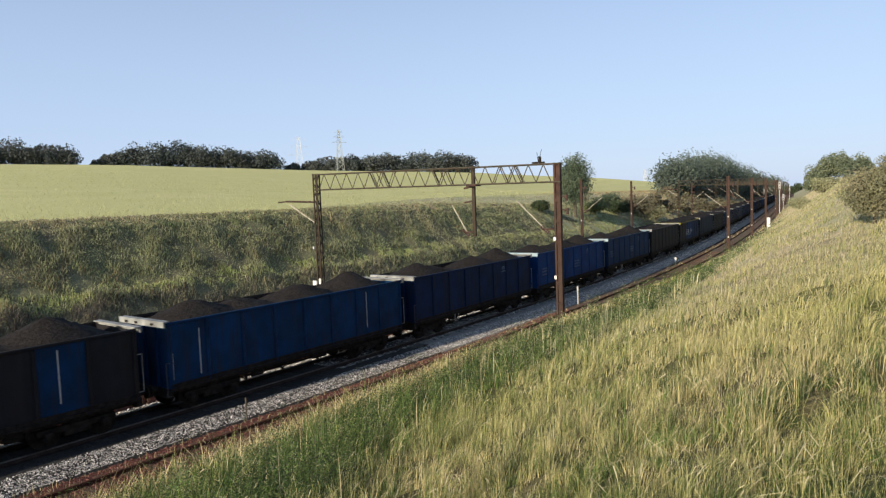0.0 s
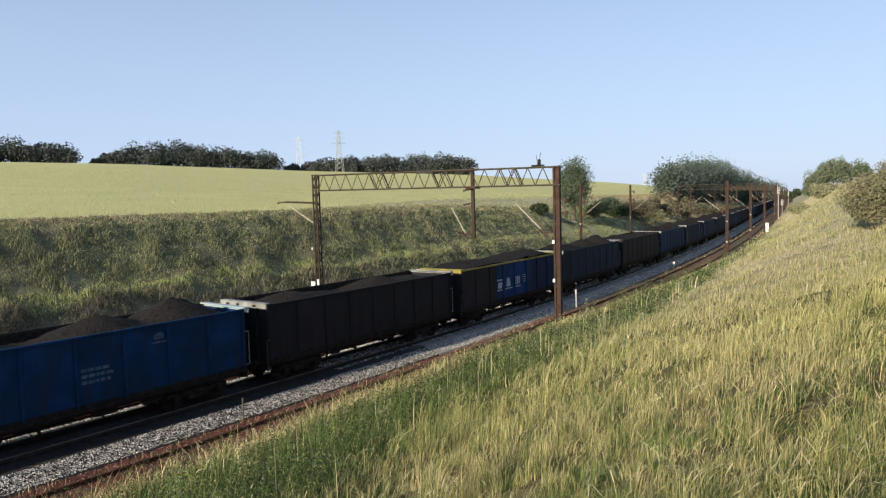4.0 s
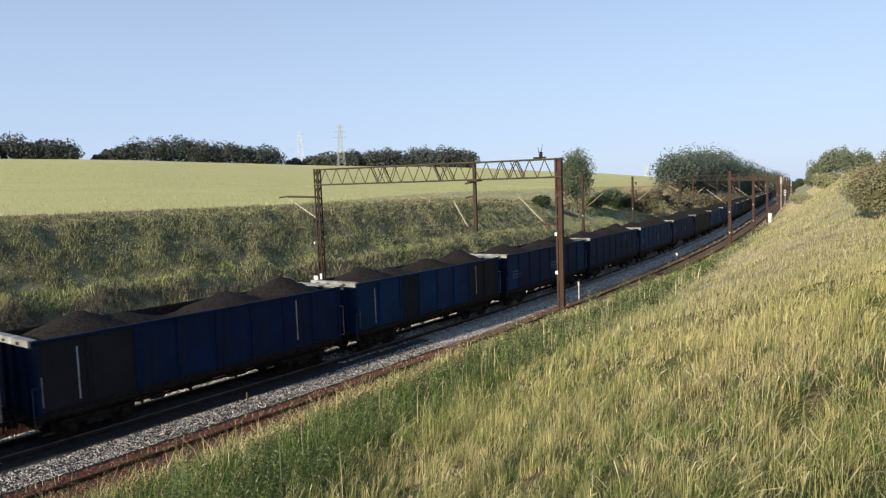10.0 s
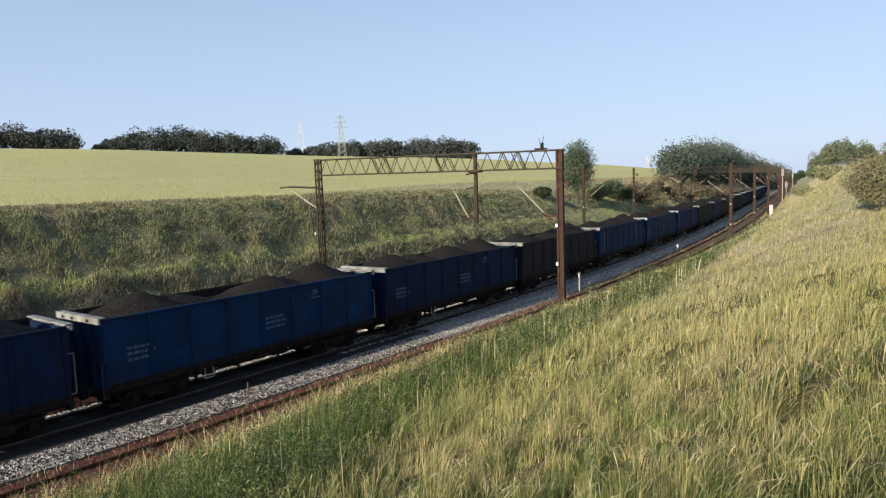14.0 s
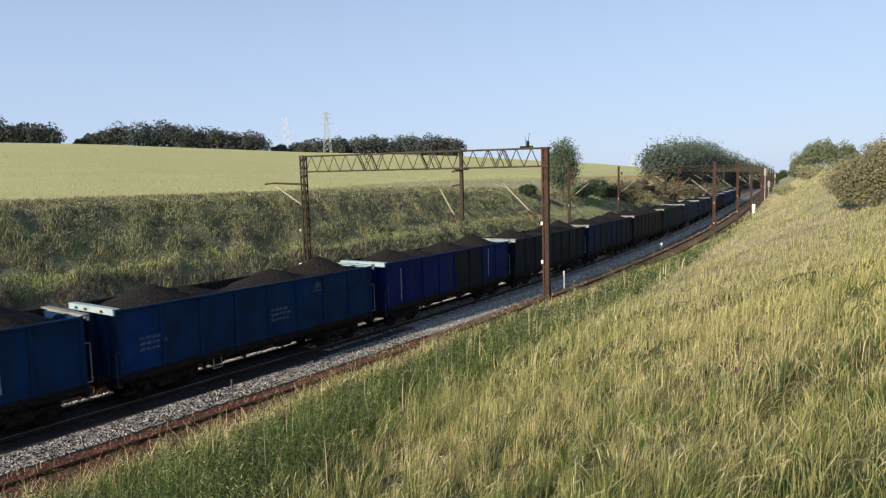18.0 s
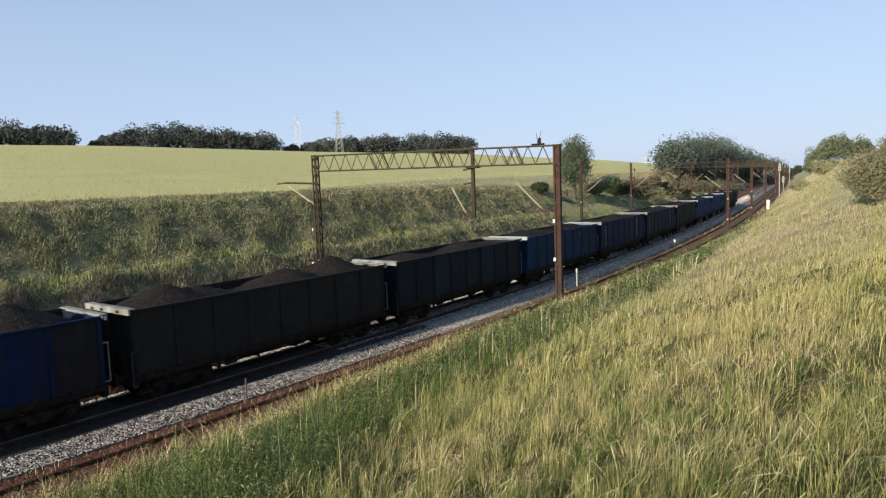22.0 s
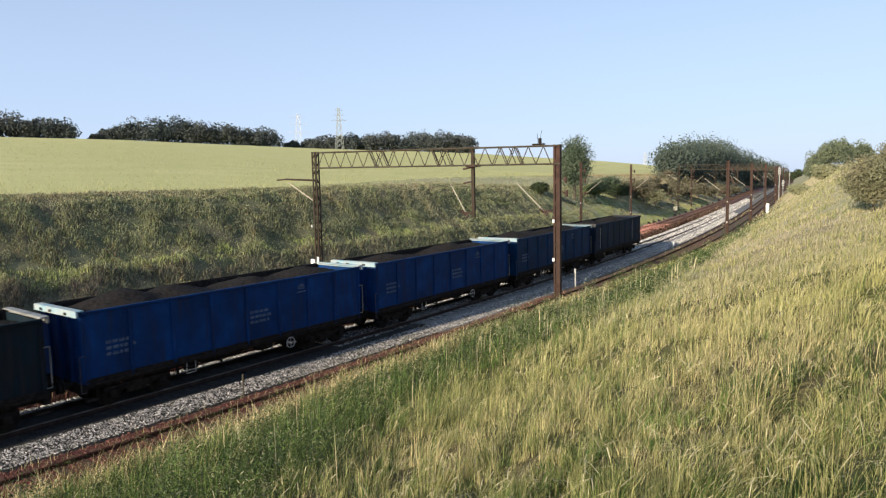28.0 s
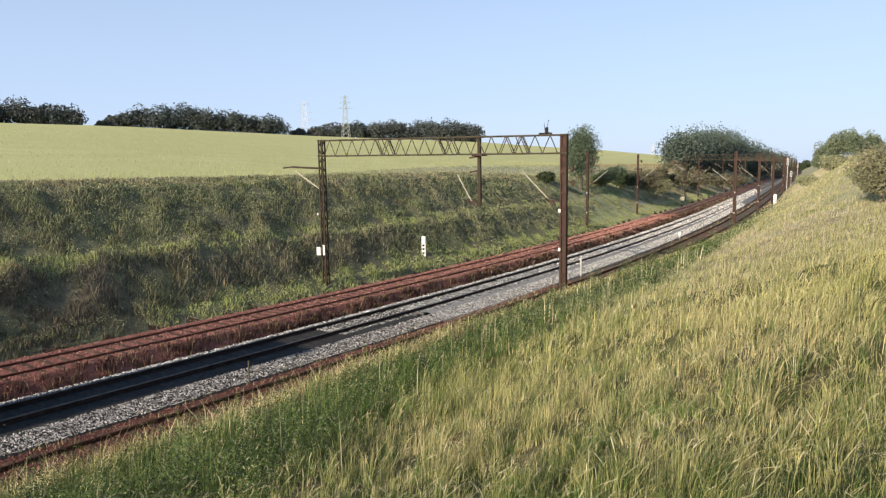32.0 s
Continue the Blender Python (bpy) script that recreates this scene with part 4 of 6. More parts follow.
            part("plate", bm, M["white"], g, "small white plate")
        bm = bmesh.new()
        bm_box(bm, (-0.3, -0.3, 4.6), (-0.22, -0.22, 4.75))
        part("plate", bm, M["white"], g)
        for dx, z in ((0.35, 6.7), (0.3, 7.4)):
            bm = bmesh.new()
            bm_bar(bm, (span + 0.15, 0, z), (span + dx + 0.15, 0, z - 0.1), 0.035, sides=6)
            bm_bar(bm, (span + dx + 0.15, 0, z - 0.28), (span + dx + 0.15, 0, z + 0.06), 0.07, sides=8)
            part("insulator", bm, M["ceramic"], g)
    return g


make_gantry(19.2, 21.4, 9.32, 9.15, "rusty lattice gantry across the tracks with pale tubes")
for sg in (128, 192, 225, 262, 310, 360):
    make_gantry(sg, sg + 1, 9.3, 9.1, "distant rusty lattice gantry across the tracks", False)


def make_mast(s, n, z0, top, label, out, slim):
    m = thing("catenary_mast", label, "catenary mast", on(s, n, 0), "single masts beside the tracks")
    solid_mast(m, 0.0, z0 - 0.6, top, 0.26 if slim else 0.34, 0.24, M["mast_rust"])
    bracket(m, out * 0.16, 0, 5.4, M["mast_rust"], out, 2.3, 1.5)
    for z in (top - 1.0, top - 2.2):
        bm = bmesh.new()
        bm_box(bm, (-0.2, -0.06, z), (0.55, 0.06, z + 0.09))
        bm_bar(bm, (0.5, 0, z - 0.25), (0.5, 0, z + 0.2), 0.1, sides=8)
        part("insulator", bm, M["ceramic"], m)
    for z in (1.9, 4.2):
        bm = bmesh.new()
        bm_box(bm, (-0.06, -0.15, z), (0.06, -0.125, z + 0.16))
        part("plate", bm, M["pale_grey"], m, "small pale plate")
    return m


for s, n, z0, top, lab, out, slim in ((69.2, 7.3, 0.0, 8.85, "brown steel mast beside the siding", -1, False),
                                      (65.0, -8.3, 0.3, 9.1, "slim dark mast at the foot of the bank", 1, True),
                                      (88.0, -8.3, 0.3, 9.0, "slim dark mast at the foot of the bank", 1, True),
                                      (95.0, 7.3, 0.0, 8.85, "brown steel mast beside the siding", -1, False),
                                      (146.0, -8.4, 0.3, 9.0, "slim dark mast at the foot of the bank", 1, True),
                                      (176.0, 7.3, 0.0, 8.9, "far brown steel mast beside the siding", -1, False)):
    make_mast(s, n, z0, top, lab, out, slim)


# ---- trackside things ----
def make_marker(s, n, z, h, w, label, name="kilometre_marker", cat="track marker"):
    t = thing(name, label, cat, on(s, n, z))
    bm = bmesh.new()
    bm_bar(bm, (0, 0, -0.4), (0, 0, 0.4), 0.04)
    part("post", bm, M["mast_grey"], t)
    bm = bmesh.new()
    bm_box(bm, (-w / 2, -0.03, 0.25), (w / 2, 0.03, h), 0.015)
    part("board", bm, M["white"], t)
    bm = bmesh.new()
    for k in range(3):
        bm_box(bm, (-w * 0.28, -0.036, 0.45 + k * 0.3), (w * 0.28, -0.03, 0.62 + k * 0.3))
    part("figures", bm, M["dark_steel"], t, "dark unreadable figures")
    return t


make_marker(31.2, -9.2, 0.3, 1.85, 0.36, "white upright marker board below the grassy bank")


def make_white_box(s, n, z):
    t = thing("relay_post", "white painted concrete post beside the siding", "track marker", on(s, n, z))
    bm = bmesh.new()
    bm_box(bm, (-0.25, -0.22, -0.3), (0.25, 0.22, 2.0), 0.06)
    part("body", bm, M["white"], t)
    bm = bmesh.new()
    bm_box(bm, (-0.1, -0.4, 0.0), (0.6, 0.3, 0.5), 0.05)
    part("foot_box", bm, M["white"], t)
    return t


make_white_box(110.5, 8.6, 0.4)


def make_cabinet(s, n, z):
    t = thing("trackside_cabinet", "small cream trackside cabinet at a mast's foot", "cabinet", on(s, n, z))
    bm = bmesh.new()
    bm_box(bm, (-0.36, -0.22, 0.08), (0.36, 0.22, 0.75), 0.03)
    part("body", bm, M["cream"], t)
    bm = bmesh.new()
    bm_box(bm, (-0.4, -0.26, 0.75), (0.4, 0.26, 0.81), 0.02)
    part("lid", bm, M["cream"], t)
    bm = bmesh.new()
    bm_box(bm, (-0.3, -0.2, -0.4), (0.3, 0.2, 0.08))
    part("plinth", bm, M["concrete"], t)


make_cabinet(123.0, -8.0, 0.5)


def make_signal(s, n, z, h):
    t = thing("signal", "tall pale signal post with white boards", "railway signal", on(s, n, z))
    bm = bmesh.new()
    bm_bar(bm, (0, 0, -0.4), (0, 0, h), 0.09, sides=8)
    part("post", bm, M["pale_grey"], t)
    bm = bmesh.new()
    bm_box(bm, (-0.26, -0.1, h - 1.9), (0.26, 0.1, h), 0.05)
    part("head", bm, M["pale_grey"], t)
    for k in range(3):
        bm = bmesh.new()
        bm_bar(bm, (0, -0.1, h - 0.5 - k * 0.7), (0, -0.2, h - 0.5 - k * 0.7), 0.16, sides=10)
        part("lens", bm, M["dark_steel"], t)
    return t


for s, n, h in ((186, 7.9, 8.6), (215, 8.2, 5.0), (330, -2.1, 6.5), (352, 8.0, 7.0)):
    make_signal(s, n, 0.0, h)


def make_ground_post(s, n, z, h, mat, label, wide=0.13):
    t = thing("trackside_post", label, "track marker", on(s, n, z))
    bm = bmesh.new()
    bm_bar(bm, (0, 0, -0.3), (0, 0, h), min(0.05, wide * 0.8), sides=8)
    part("post", bm, mat, t)
    bm = bmesh.new()
    bm_box(bm, (-wide, -wide, h - 0.32), (wide, wide, h), 0.02)
    part("cap", bm, mat, t)
    return t


make_ground_post(62.5, 2.9, -0.5, 0.75, M["white"], "small white post in the ballast")
make_ground_post(33.0, 3.2, -0.45, 1.4, M["pale_grey"], "pale grey cable post beside the siding", 0.06)
make_ground_post(4.5, 2.6, -0.5, 0.85, M["mast_grey"], "thin grey stake in the ballast", 0.035)


# ---- far pylons ----
def make_pylon(az, r, h, label, mat="pylon", thick=1.0):
    x, y = math.sin(radians(az)) * r, math.cos(radians(az)) * r
    z = float(ground_z(np.array([x]), np.array([y]))[0]) - 2
    t = thing("pylon", label, "power pylon", pose(x, y, z, 0, 0, 20), "pylons behind the field")
    w = h * 0.09
    for sx in (-1, 1):
        for sy in (-1, 1):
            bm = bmesh.new()
            bm_bar(bm, (sx * w, sy * w, 0), (sx * w * 0.18, sy * w * 0.18, h), 0.34 * thick, sides=4)
            part("leg", bm, M[mat], t)
    for i in range(9):
        a, b = i / 9, (i + 1) / 9
        wa, wb = w * (1 - 0.82 * a), w * (1 - 0.82 * b)
        bm = bmesh.new()
        for sy in (-1, 1):
            bm_bar(bm, (-wa, sy * wa, h * a), (wb, sy * wb, h * b), 0.2 * thick, sides=4)
            bm_bar(bm, (wa, sy * wa, h * a), (-wb, sy * wb, h * b), 0.2 * thick, sides=4)
        part("lattice", bm, M[mat], t)
    for zz, l in ((0.72, 0.17), (0.84, 0.13), (0.95, 0.1)):
        bm = bmesh.new()
        bm_bar(bm, (-h * l, 0, h * zz), (h * l, 0, h * zz), 0.2 * thick, sides=4)
        bm_bar(bm, (-h * l, 0, h * zz), (0, 0, h * (zz + 0.06)), 0.12 * thick, sides=4)
        bm_bar(bm, (h * l, 0, h * zz), (0, 0, h * (zz + 0.06)), 0.12 * thick, sides=4)
        part("crossarm", bm, M[mat], t)
    return t


make_pylon(-8.1, 437, 27.5, "pale grey lattice power pylon on the field's brow", "pylon", 0.42)
make_pylon(-11.35, 1250, 116, "hazy lattice power pylon far behind the field", "pylon_haze")
make_pylon(16.6, 1100, 42, "hazy lattice power pylon far off", "pylon_haze")


# ---- plants ----
def rnd(seed):
    return np.random.RandomState(seed)


def blade_mesh(name, x, y, z, h, w, lean, lean_az, mats, seed, index=None):
    """Bent, tapering blades: five points, one quad and one triangle each."""
    r = rnd(seed)
    N = len(x)
    ph = r.uniform(0, 6.283, N)
    wx, wy = np.cos(ph) * w / 2, np.sin(ph) * w / 2
    lx, ly = np.cos(lean_az) * lean * h, np.sin(lean_az) * lean * h
    hz = h * np.sqrt(np.maximum(0.15, 1 - 0.6 * lean ** 2))
    P = np.empty((N, 5, 3), np.float32)
    P[:, 0] = np.stack([x - wx, y - wy, z - 0.05], 1)
    P[:, 1] = np.stack([x + wx, y + wy, z - 0.05], 1)
    P[:, 2] = np.stack([x + wx * 0.8 + lx * 0.35, y + wy * 0.8 + ly * 0.35, z + hz * 0.6], 1)
    P[:, 3] = np.stack([x - wx * 0.8 + lx * 0.35, y - wy * 0.8 + ly * 0.35, z + hz * 0.6], 1)
    P[:, 4] = np.stack([x + lx, y + ly, z + hz], 1)
    b = np.arange(N)[:, None] * 5
    q, t = b + np.array([0, 1, 2, 3]), b + np.array([3, 2, 4])
    idx = None if index is None else np.concatenate([index, index])
    return build_mesh(name, P.reshape(-1, 3), [q, t], mats, idx)


WIND = radians(20)


def near_grass():
    r = rnd(11)
    N = 560000
    rr = np.exp(r.uniform(math.log(2.3), math.log(75), N))
    az = np.radians(r.uniform(-48, 39, N))
    x, y = np.sin(az) * rr, np.cos(az) * rr
    s, n = to_sn(x, y)
    k = (n > 7.6 + 0.4 * wave(x, y, 3, 8)) & (n < 60)
    k &= 0.52 + 0.75 * wave(x, y, 0.9, 22) + 0.5 * wave(x, y, 0.4, 23) > r.uniform(0.05, 0.8, N)
    x, y, s, n, rr = x[k], y[k], s[k], n[k], rr[k]
    N = len(x)
    z = ground_z(x, y, s, n)
    lim = np.interp(s, [-6, -1, 4, 20], [18.4, 16.0, 15.5, 14.8]) + 0.9 * wave(x, y, 4, 33) + 0.5 * wave(x, y, 1.5, 38)
    band = np.clip((lim - n) / 1.1, 0, 1) * np.clip((n - np.interp(s, [0, 15], [10.4, 9.4]) - 0.7 * wave(x, y, 1.5, 34)) / 0.8, 0, 1) * np.interp(s, [24, 44], [1, 0.35])
    lush = band * np.clip(0.7 + 0.7 * wave(x, y, 2.6, 35) + 0.4 * wave(x, y, 1.1, 36), 0, 1)
    tall = 0.5 + 0.5 * wave(x, y, 5, 21)
    clump = np.clip(0.5 + 0.6 * wave(x, y, 0.9, 22) + 0.3 * wave(x, y, 0.4, 23), 0, 1.2)
    mound = np.clip(0.62 + 0.6 * wave(x, y, 2.2, 26) + 0.45 * wave(x, y, 1.0, 27), 0.18, 1.35)
    h = (0.10 + (0.20 * tall + 0.36 * clump) * mound + 0.42 * lush * mound) * np.where(r.uniform(0, 1, N) < 0.55, r.uniform(0.35, 0.7, N), r.uniform(0.7, 1.25, N)) * np.clip(0.35 + (n - 7.5) / 4.5, 0.35, 1)
    h *= np.interp(s, [2, 10, 18, 28, 45], [1, 0.72, 0.42, 0.2, 0.1]) * np.interp(rr, [3, 7, 14], [0.5, 0.75, 1])
    w = np.maximum(0.003, np.interp(s, [10, 22, 40], [0.0007, 0.0006, 0.0007]) * rr) * r.uniform(0.5, 1.6, N)
    lean = np.clip(np.interp(n, [12, 16], [0.42, 0.6]) + 0.3 * wave(x, y, 0.9, 24) + 0.34 * r.randn(N) - np.interp(s, [18, 40], [0, 0.22]), 0.03, 0.98)
    la = WIND + 2.0 * wave(x, y, 0.8, 25) + r.randn(N) * 0.8
    far = np.interp(s, [20, 42], [0, 1])
    green = 0.2 + np.interp(rr, [4, 6.5, 11], [0.32, 0.28, 0.02]) + 0.62 * band + 0.35 * lush + np.interp(n, [14, 18], [1, 0.6]) * (0.3 * wave(x, y, 4, 31) + 0.35 * wave(x, y, 1.0, 32) + 0.3 * wave(x, y, 0.4, 37)) - 0.12 * far - np.interp(n, [15, 19], [0, 0.14]) * np.interp(rr, [4, 9], [0, 1])
    straw = 0.04 + 0.06 * wave(x, y, 3, 41) + 0.72 * np.clip((np.interp(s, [4, 14], [10.2, 9.4]) - n + 1.0 * wave(x, y, 2.2, 44)) / 1.1, 0, 1) * np.interp(s, [6, 26], [1, 0.4])
    pink = np.clip(wave(x, y, 9, 45) * 1.3 + 0.3, 0, 1)
    pale = -0.03 - np.interp(rr, [4, 8], [0.16, 0]) + (0.25 * np.clip((n - 17.5) / 2, 0, 1) + 0.35 * np.clip((n - 20) / 2.5, 0, 1)) * np.interp(rr, [5, 7, 14, 20], [0, 1, 1, 0]) + np.interp(n, [14, 19], [0.1, 0.36]) + np.interp(rr, [8, 20], [0, 0.3]) + 0.2 * wave(x, y, 6, 43) + 0.3 * wave(x, y, 0.8, 48) + 0.2 * wave(x, y, 0.3, 49) + 0.45 * far * pink - 0.5 * band
    h = np.where(wave(x, y, 1.3, 46) + 0.6 * wave(x, y, 0.6, 47) < -0.35, h * (1 - 0.65 * lush), h)
    tuft = 0.5 + 0.42 * wave(x, y, 0.45, 51)
    u, v = np.clip(tuft + 0.22 * r.randn(N), 0, 1), np.clip(0.5 + 0.42 * wave(x, y, 0.6, 52) + 0.22 * r.randn(N), 0, 1)
    q = r.uniform(0, 1, N)
    idx = np.where(q < straw, 2, np.where(u < green, 1, np.where(v < pale, 3, 0)))
    idx = np.where((r.uniform(0, 1, N) < np.interp(s, [3, 20], [0, 0.95]) * (1 - 0.6 * band)) & (idx != 2), 4, idx)
    me = blade_mesh("slope_grass", x, y, z, h, w, lean, la, [M["grass"], M["grass_green"], M["straw"], M["grass_pale"], M["turf_blade"]], 12, idx)
    tagged(new("slope_grass", me), "tall uncut meadow grass, green and straw, on the slope", "grass", kind="stuff")


def mid_grass():
    """Finer grass farther along the near slope, green at its foot and dusty above."""
    r = rnd(16)
    N = 140000
    s = 9 + 62 * r.uniform(0, 1, N) ** 1.25
    n = 8.3 + 19 * r.uniform(0, 1, N)
    x, y = at(s, n)
    k = 0.6 + 0.6 * wave(x, y, 1.1, 22) + 0.3 * wave(x, y, 0.5, 23) > r.uniform(0.0, 0.8, N)
    x, y, s, n = x[k], y[k], s[k], n[k]
    N = len(x)
    d = np.hypot(x, y)
    lim = 14.3 + 1.3 * wave(x, y, 5, 33)
    band = np.clip((lim - n) / 1.6, 0, 1) * np.interp(s, [35, 60], [1, 0.3]) * np.clip((n - 8.6) / 0.8, 0, 1)
    h = np.interp(s, [9, 22, 45, 70], [0.34, 0.24, 0.17, 0.14]) * r.uniform(0.5, 1.25, N) * (1 + 0.5 * band) * np.clip(0.75 + 0.5 * wave(x, y, 2.6, 26), 0.35, 1.3)
    w = np.maximum(0.006, 0.00062 * d) * r.uniform(0.6, 1.4, N)
    pink = np.clip(0.35 + wave(x, y, 8, 45), 0, 1)
    u, v = r.uniform(0, 1, N), r.uniform(0, 1, N)
    idx = np.where(u < 0.08 + 0.75 * band, np.where(r.uniform(0, 1, N) < 0.55 * band, 5, 1), np.where(v < 0.25 * pink, 3, np.where(v < 0.55 + 0.3 * wave(x, y, 3, 47), 4, 0)))
    me = blade_mesh("mid_grass", x, y, ground_z(x, y, s, n), h, w, np.clip(0.4 + 0.3 * r.randn(N), 0.03, 0.95), WIND + 1.2 * r.randn(N),
                    [M["grass"], M["bank_grass"], M["straw"], M["grass_pale"], M["turf_blade"], M["grass_green"]], 17, idx)
    tagged(new("mid_grass", me), "uncut meadow grass farther along the slope", "grass", kind="stuff")


def far_turf():
    """Short grass on the far slopes of the cutting, in upright blades."""
    r = rnd(151)
    N = 70000
    side = r.uniform(0, 1, N) < 0.45
    s = np.where(side, 45 + 165 * r.uniform(0, 1, N) ** 1.5, 30 + 250 * r.uniform(0, 1, N) ** 1.5)
    n = np.where(side, 8.2 + 17 * r.uniform(0, 1, N), np.where(s < 55, r.uniform(-33, -18.5, N), r.uniform(-38, -7.8, N)))
    k = side | (n > -19.6 - field_back(s))
    s, n = s[k], n[k]
    x, y = at(s, n)
    N = len(x)
    z = ground_z(x, y, s, n)
    d = np.hypot(x, y)
    h = np.interp(s, [22, 60, 150], [0.10, 0.13, 0.17]) * np.where(n > 0, 1.0, 0.8) * r.uniform(0.7, 1.25, N) * (1 + 0.35 * wave(x, y, 4, 152))
    w = np.maximum(0.012, 0.001 * d) * r.uniform(0.6, 1.4, N)
    u = r.uniform(0, 1, N)
    tuft = wave(x, y, 3.0, 155) + 0.6 * wave(x, y, 1.1, 156)
    idx = np.where(n > 0, np.where((n < 9.2) & (u < 0.4), 3, np.where(u < 0.08 + 0.2 * (tuft > 0.7), 1, 0)), np.where(u < np.interp(s, [105, 135], [0, 0.55]), 3, np.where(u < 0.72, 1, np.where(u < 0.9, 2, 0))))
    me = blade_mesh("far_turf", x, y, z, h, w, np.clip(0.2 + 0.2 * r.randn(N), 0, 0.8), WIND + r.randn(N), [M["turf_blade"], M["bank_grass"], M["weed"], M["dry"]], 154, idx)
    tagged(new("far_turf", me), "short sunlit grass on the far slopes of the cutting", "grass", kind="stuff")


def seed_stalks():
    """Thin stalks with nodding pale ears."""
    r = rnd(51)
    N = 8000
    rr = np.exp(r.uniform(math.log(2.2), math.log(45), N))
    az = np.radians(r.uniform(-62, 46, N))
    x, y = np.sin(az) * rr, np.cos(az) * rr
    s, n = to_sn(x, y)
    k = (n > 8.0) & (wave(x, y, 6, 61) + 0.06 * (n - 15.5) + r.uniform(-0.5, 0.6, N) - np.interp(s, [20, 35], [0, 0.7]) > 0)
    x, y, s, n, rr = x[k], y[k], s[k], n[k], rr[k]
    N = len(x)
    z = ground_z(x, y, s, n)
    h = r.uniform(0.38, 0.75, N) * np.interp(s, [6, 18, 40], [1, 0.65, 0.35]) * np.interp(rr, [3, 12], [0.8, 1])
    la = WIND + 1.2 * wave(x, y, 2.0, 25) + r.randn(N) * 1.0
    le = r.uniform(0.1, 0.8, N)
    w = np.maximum(0.0016, 0.00038 * rr)
    e = np.maximum(0.004, 0.00072 * rr) * r.uniform(0.7, 1.4, N)
    ph = r.uniform(0, 3.14, N)
    cx, cy = np.cos(ph), np.sin(ph)
    dx, dy = np.cos(la), np.sin(la)
    lv = [(0.0, 0.0, w), (0.45, 0.18, w), (0.80, 0.55, w), (0.86, 0.68, e), (0.93, 0.95, e), (0.90, 1.25, w * 0.5)]
    P = np.empty((N, 12, 3), np.float32)
    for j, (hz, ll, ww) in enumerate(lv):
        px, py, pz = x + dx * le * h * ll, y + dy * le * h * ll, z + h * hz
        P[:, 2 * j] = np.stack([px - cx * ww / 2, py - cy * ww / 2, pz], 1)
        P[:, 2 * j + 1] = np.stack([px + cx * ww / 2, py + cy * ww / 2, pz], 1)
    b = np.arange(N)[:, None] * 12
    q = np.concatenate([b + np.array([2 * j, 2 * j + 1, 2 * j + 3, 2 * j + 2]) for j in range(5)])
    tagged(new("seed_stalks", build_mesh("seed_stalks", P.reshape(-1, 3), [q], [M["grass"], M["ear"]], np.repeat([0, 0, 0, 1, 1], N))), "pale nodding grass ears above the meadow grass",
           "grass", kind="stuff")


def bank_zone(s, n, x, y):
    """Strips along the bank: fresh grass at the foot, dark weeds, a yellow-green ledge, grey weeds, dark grass at the top."""
    e = n + 0.45 * wave(x, y, 7, 70) + 0.2 * wave(x, y, 2, 69)
    foot = np.clip((e + np.interp(s, [8, 30], [9.3, 10.0])) / 0.4, 0, 1) * np.clip((s - 6.5) / 2, 0, 1)
    dark = np.clip((e + 12.1) / 0.5, 0, 1) * np.clip((-8.2 - e) / 0.7, 0, 1) * (1 - foot) * np.interp(s, [26, 40], [1, 0.15])
    ledge = np.exp(-(np.abs(e + 12.75) / 0.75) ** 4) * np.clip((s + 4) / 5, 0.35, 1) * np.interp(s, [30, 42], [1, 0.4])
    top = np.clip((-16.0 - e) / 0.8, 0, 1)
    return foot, dark, ledge, top


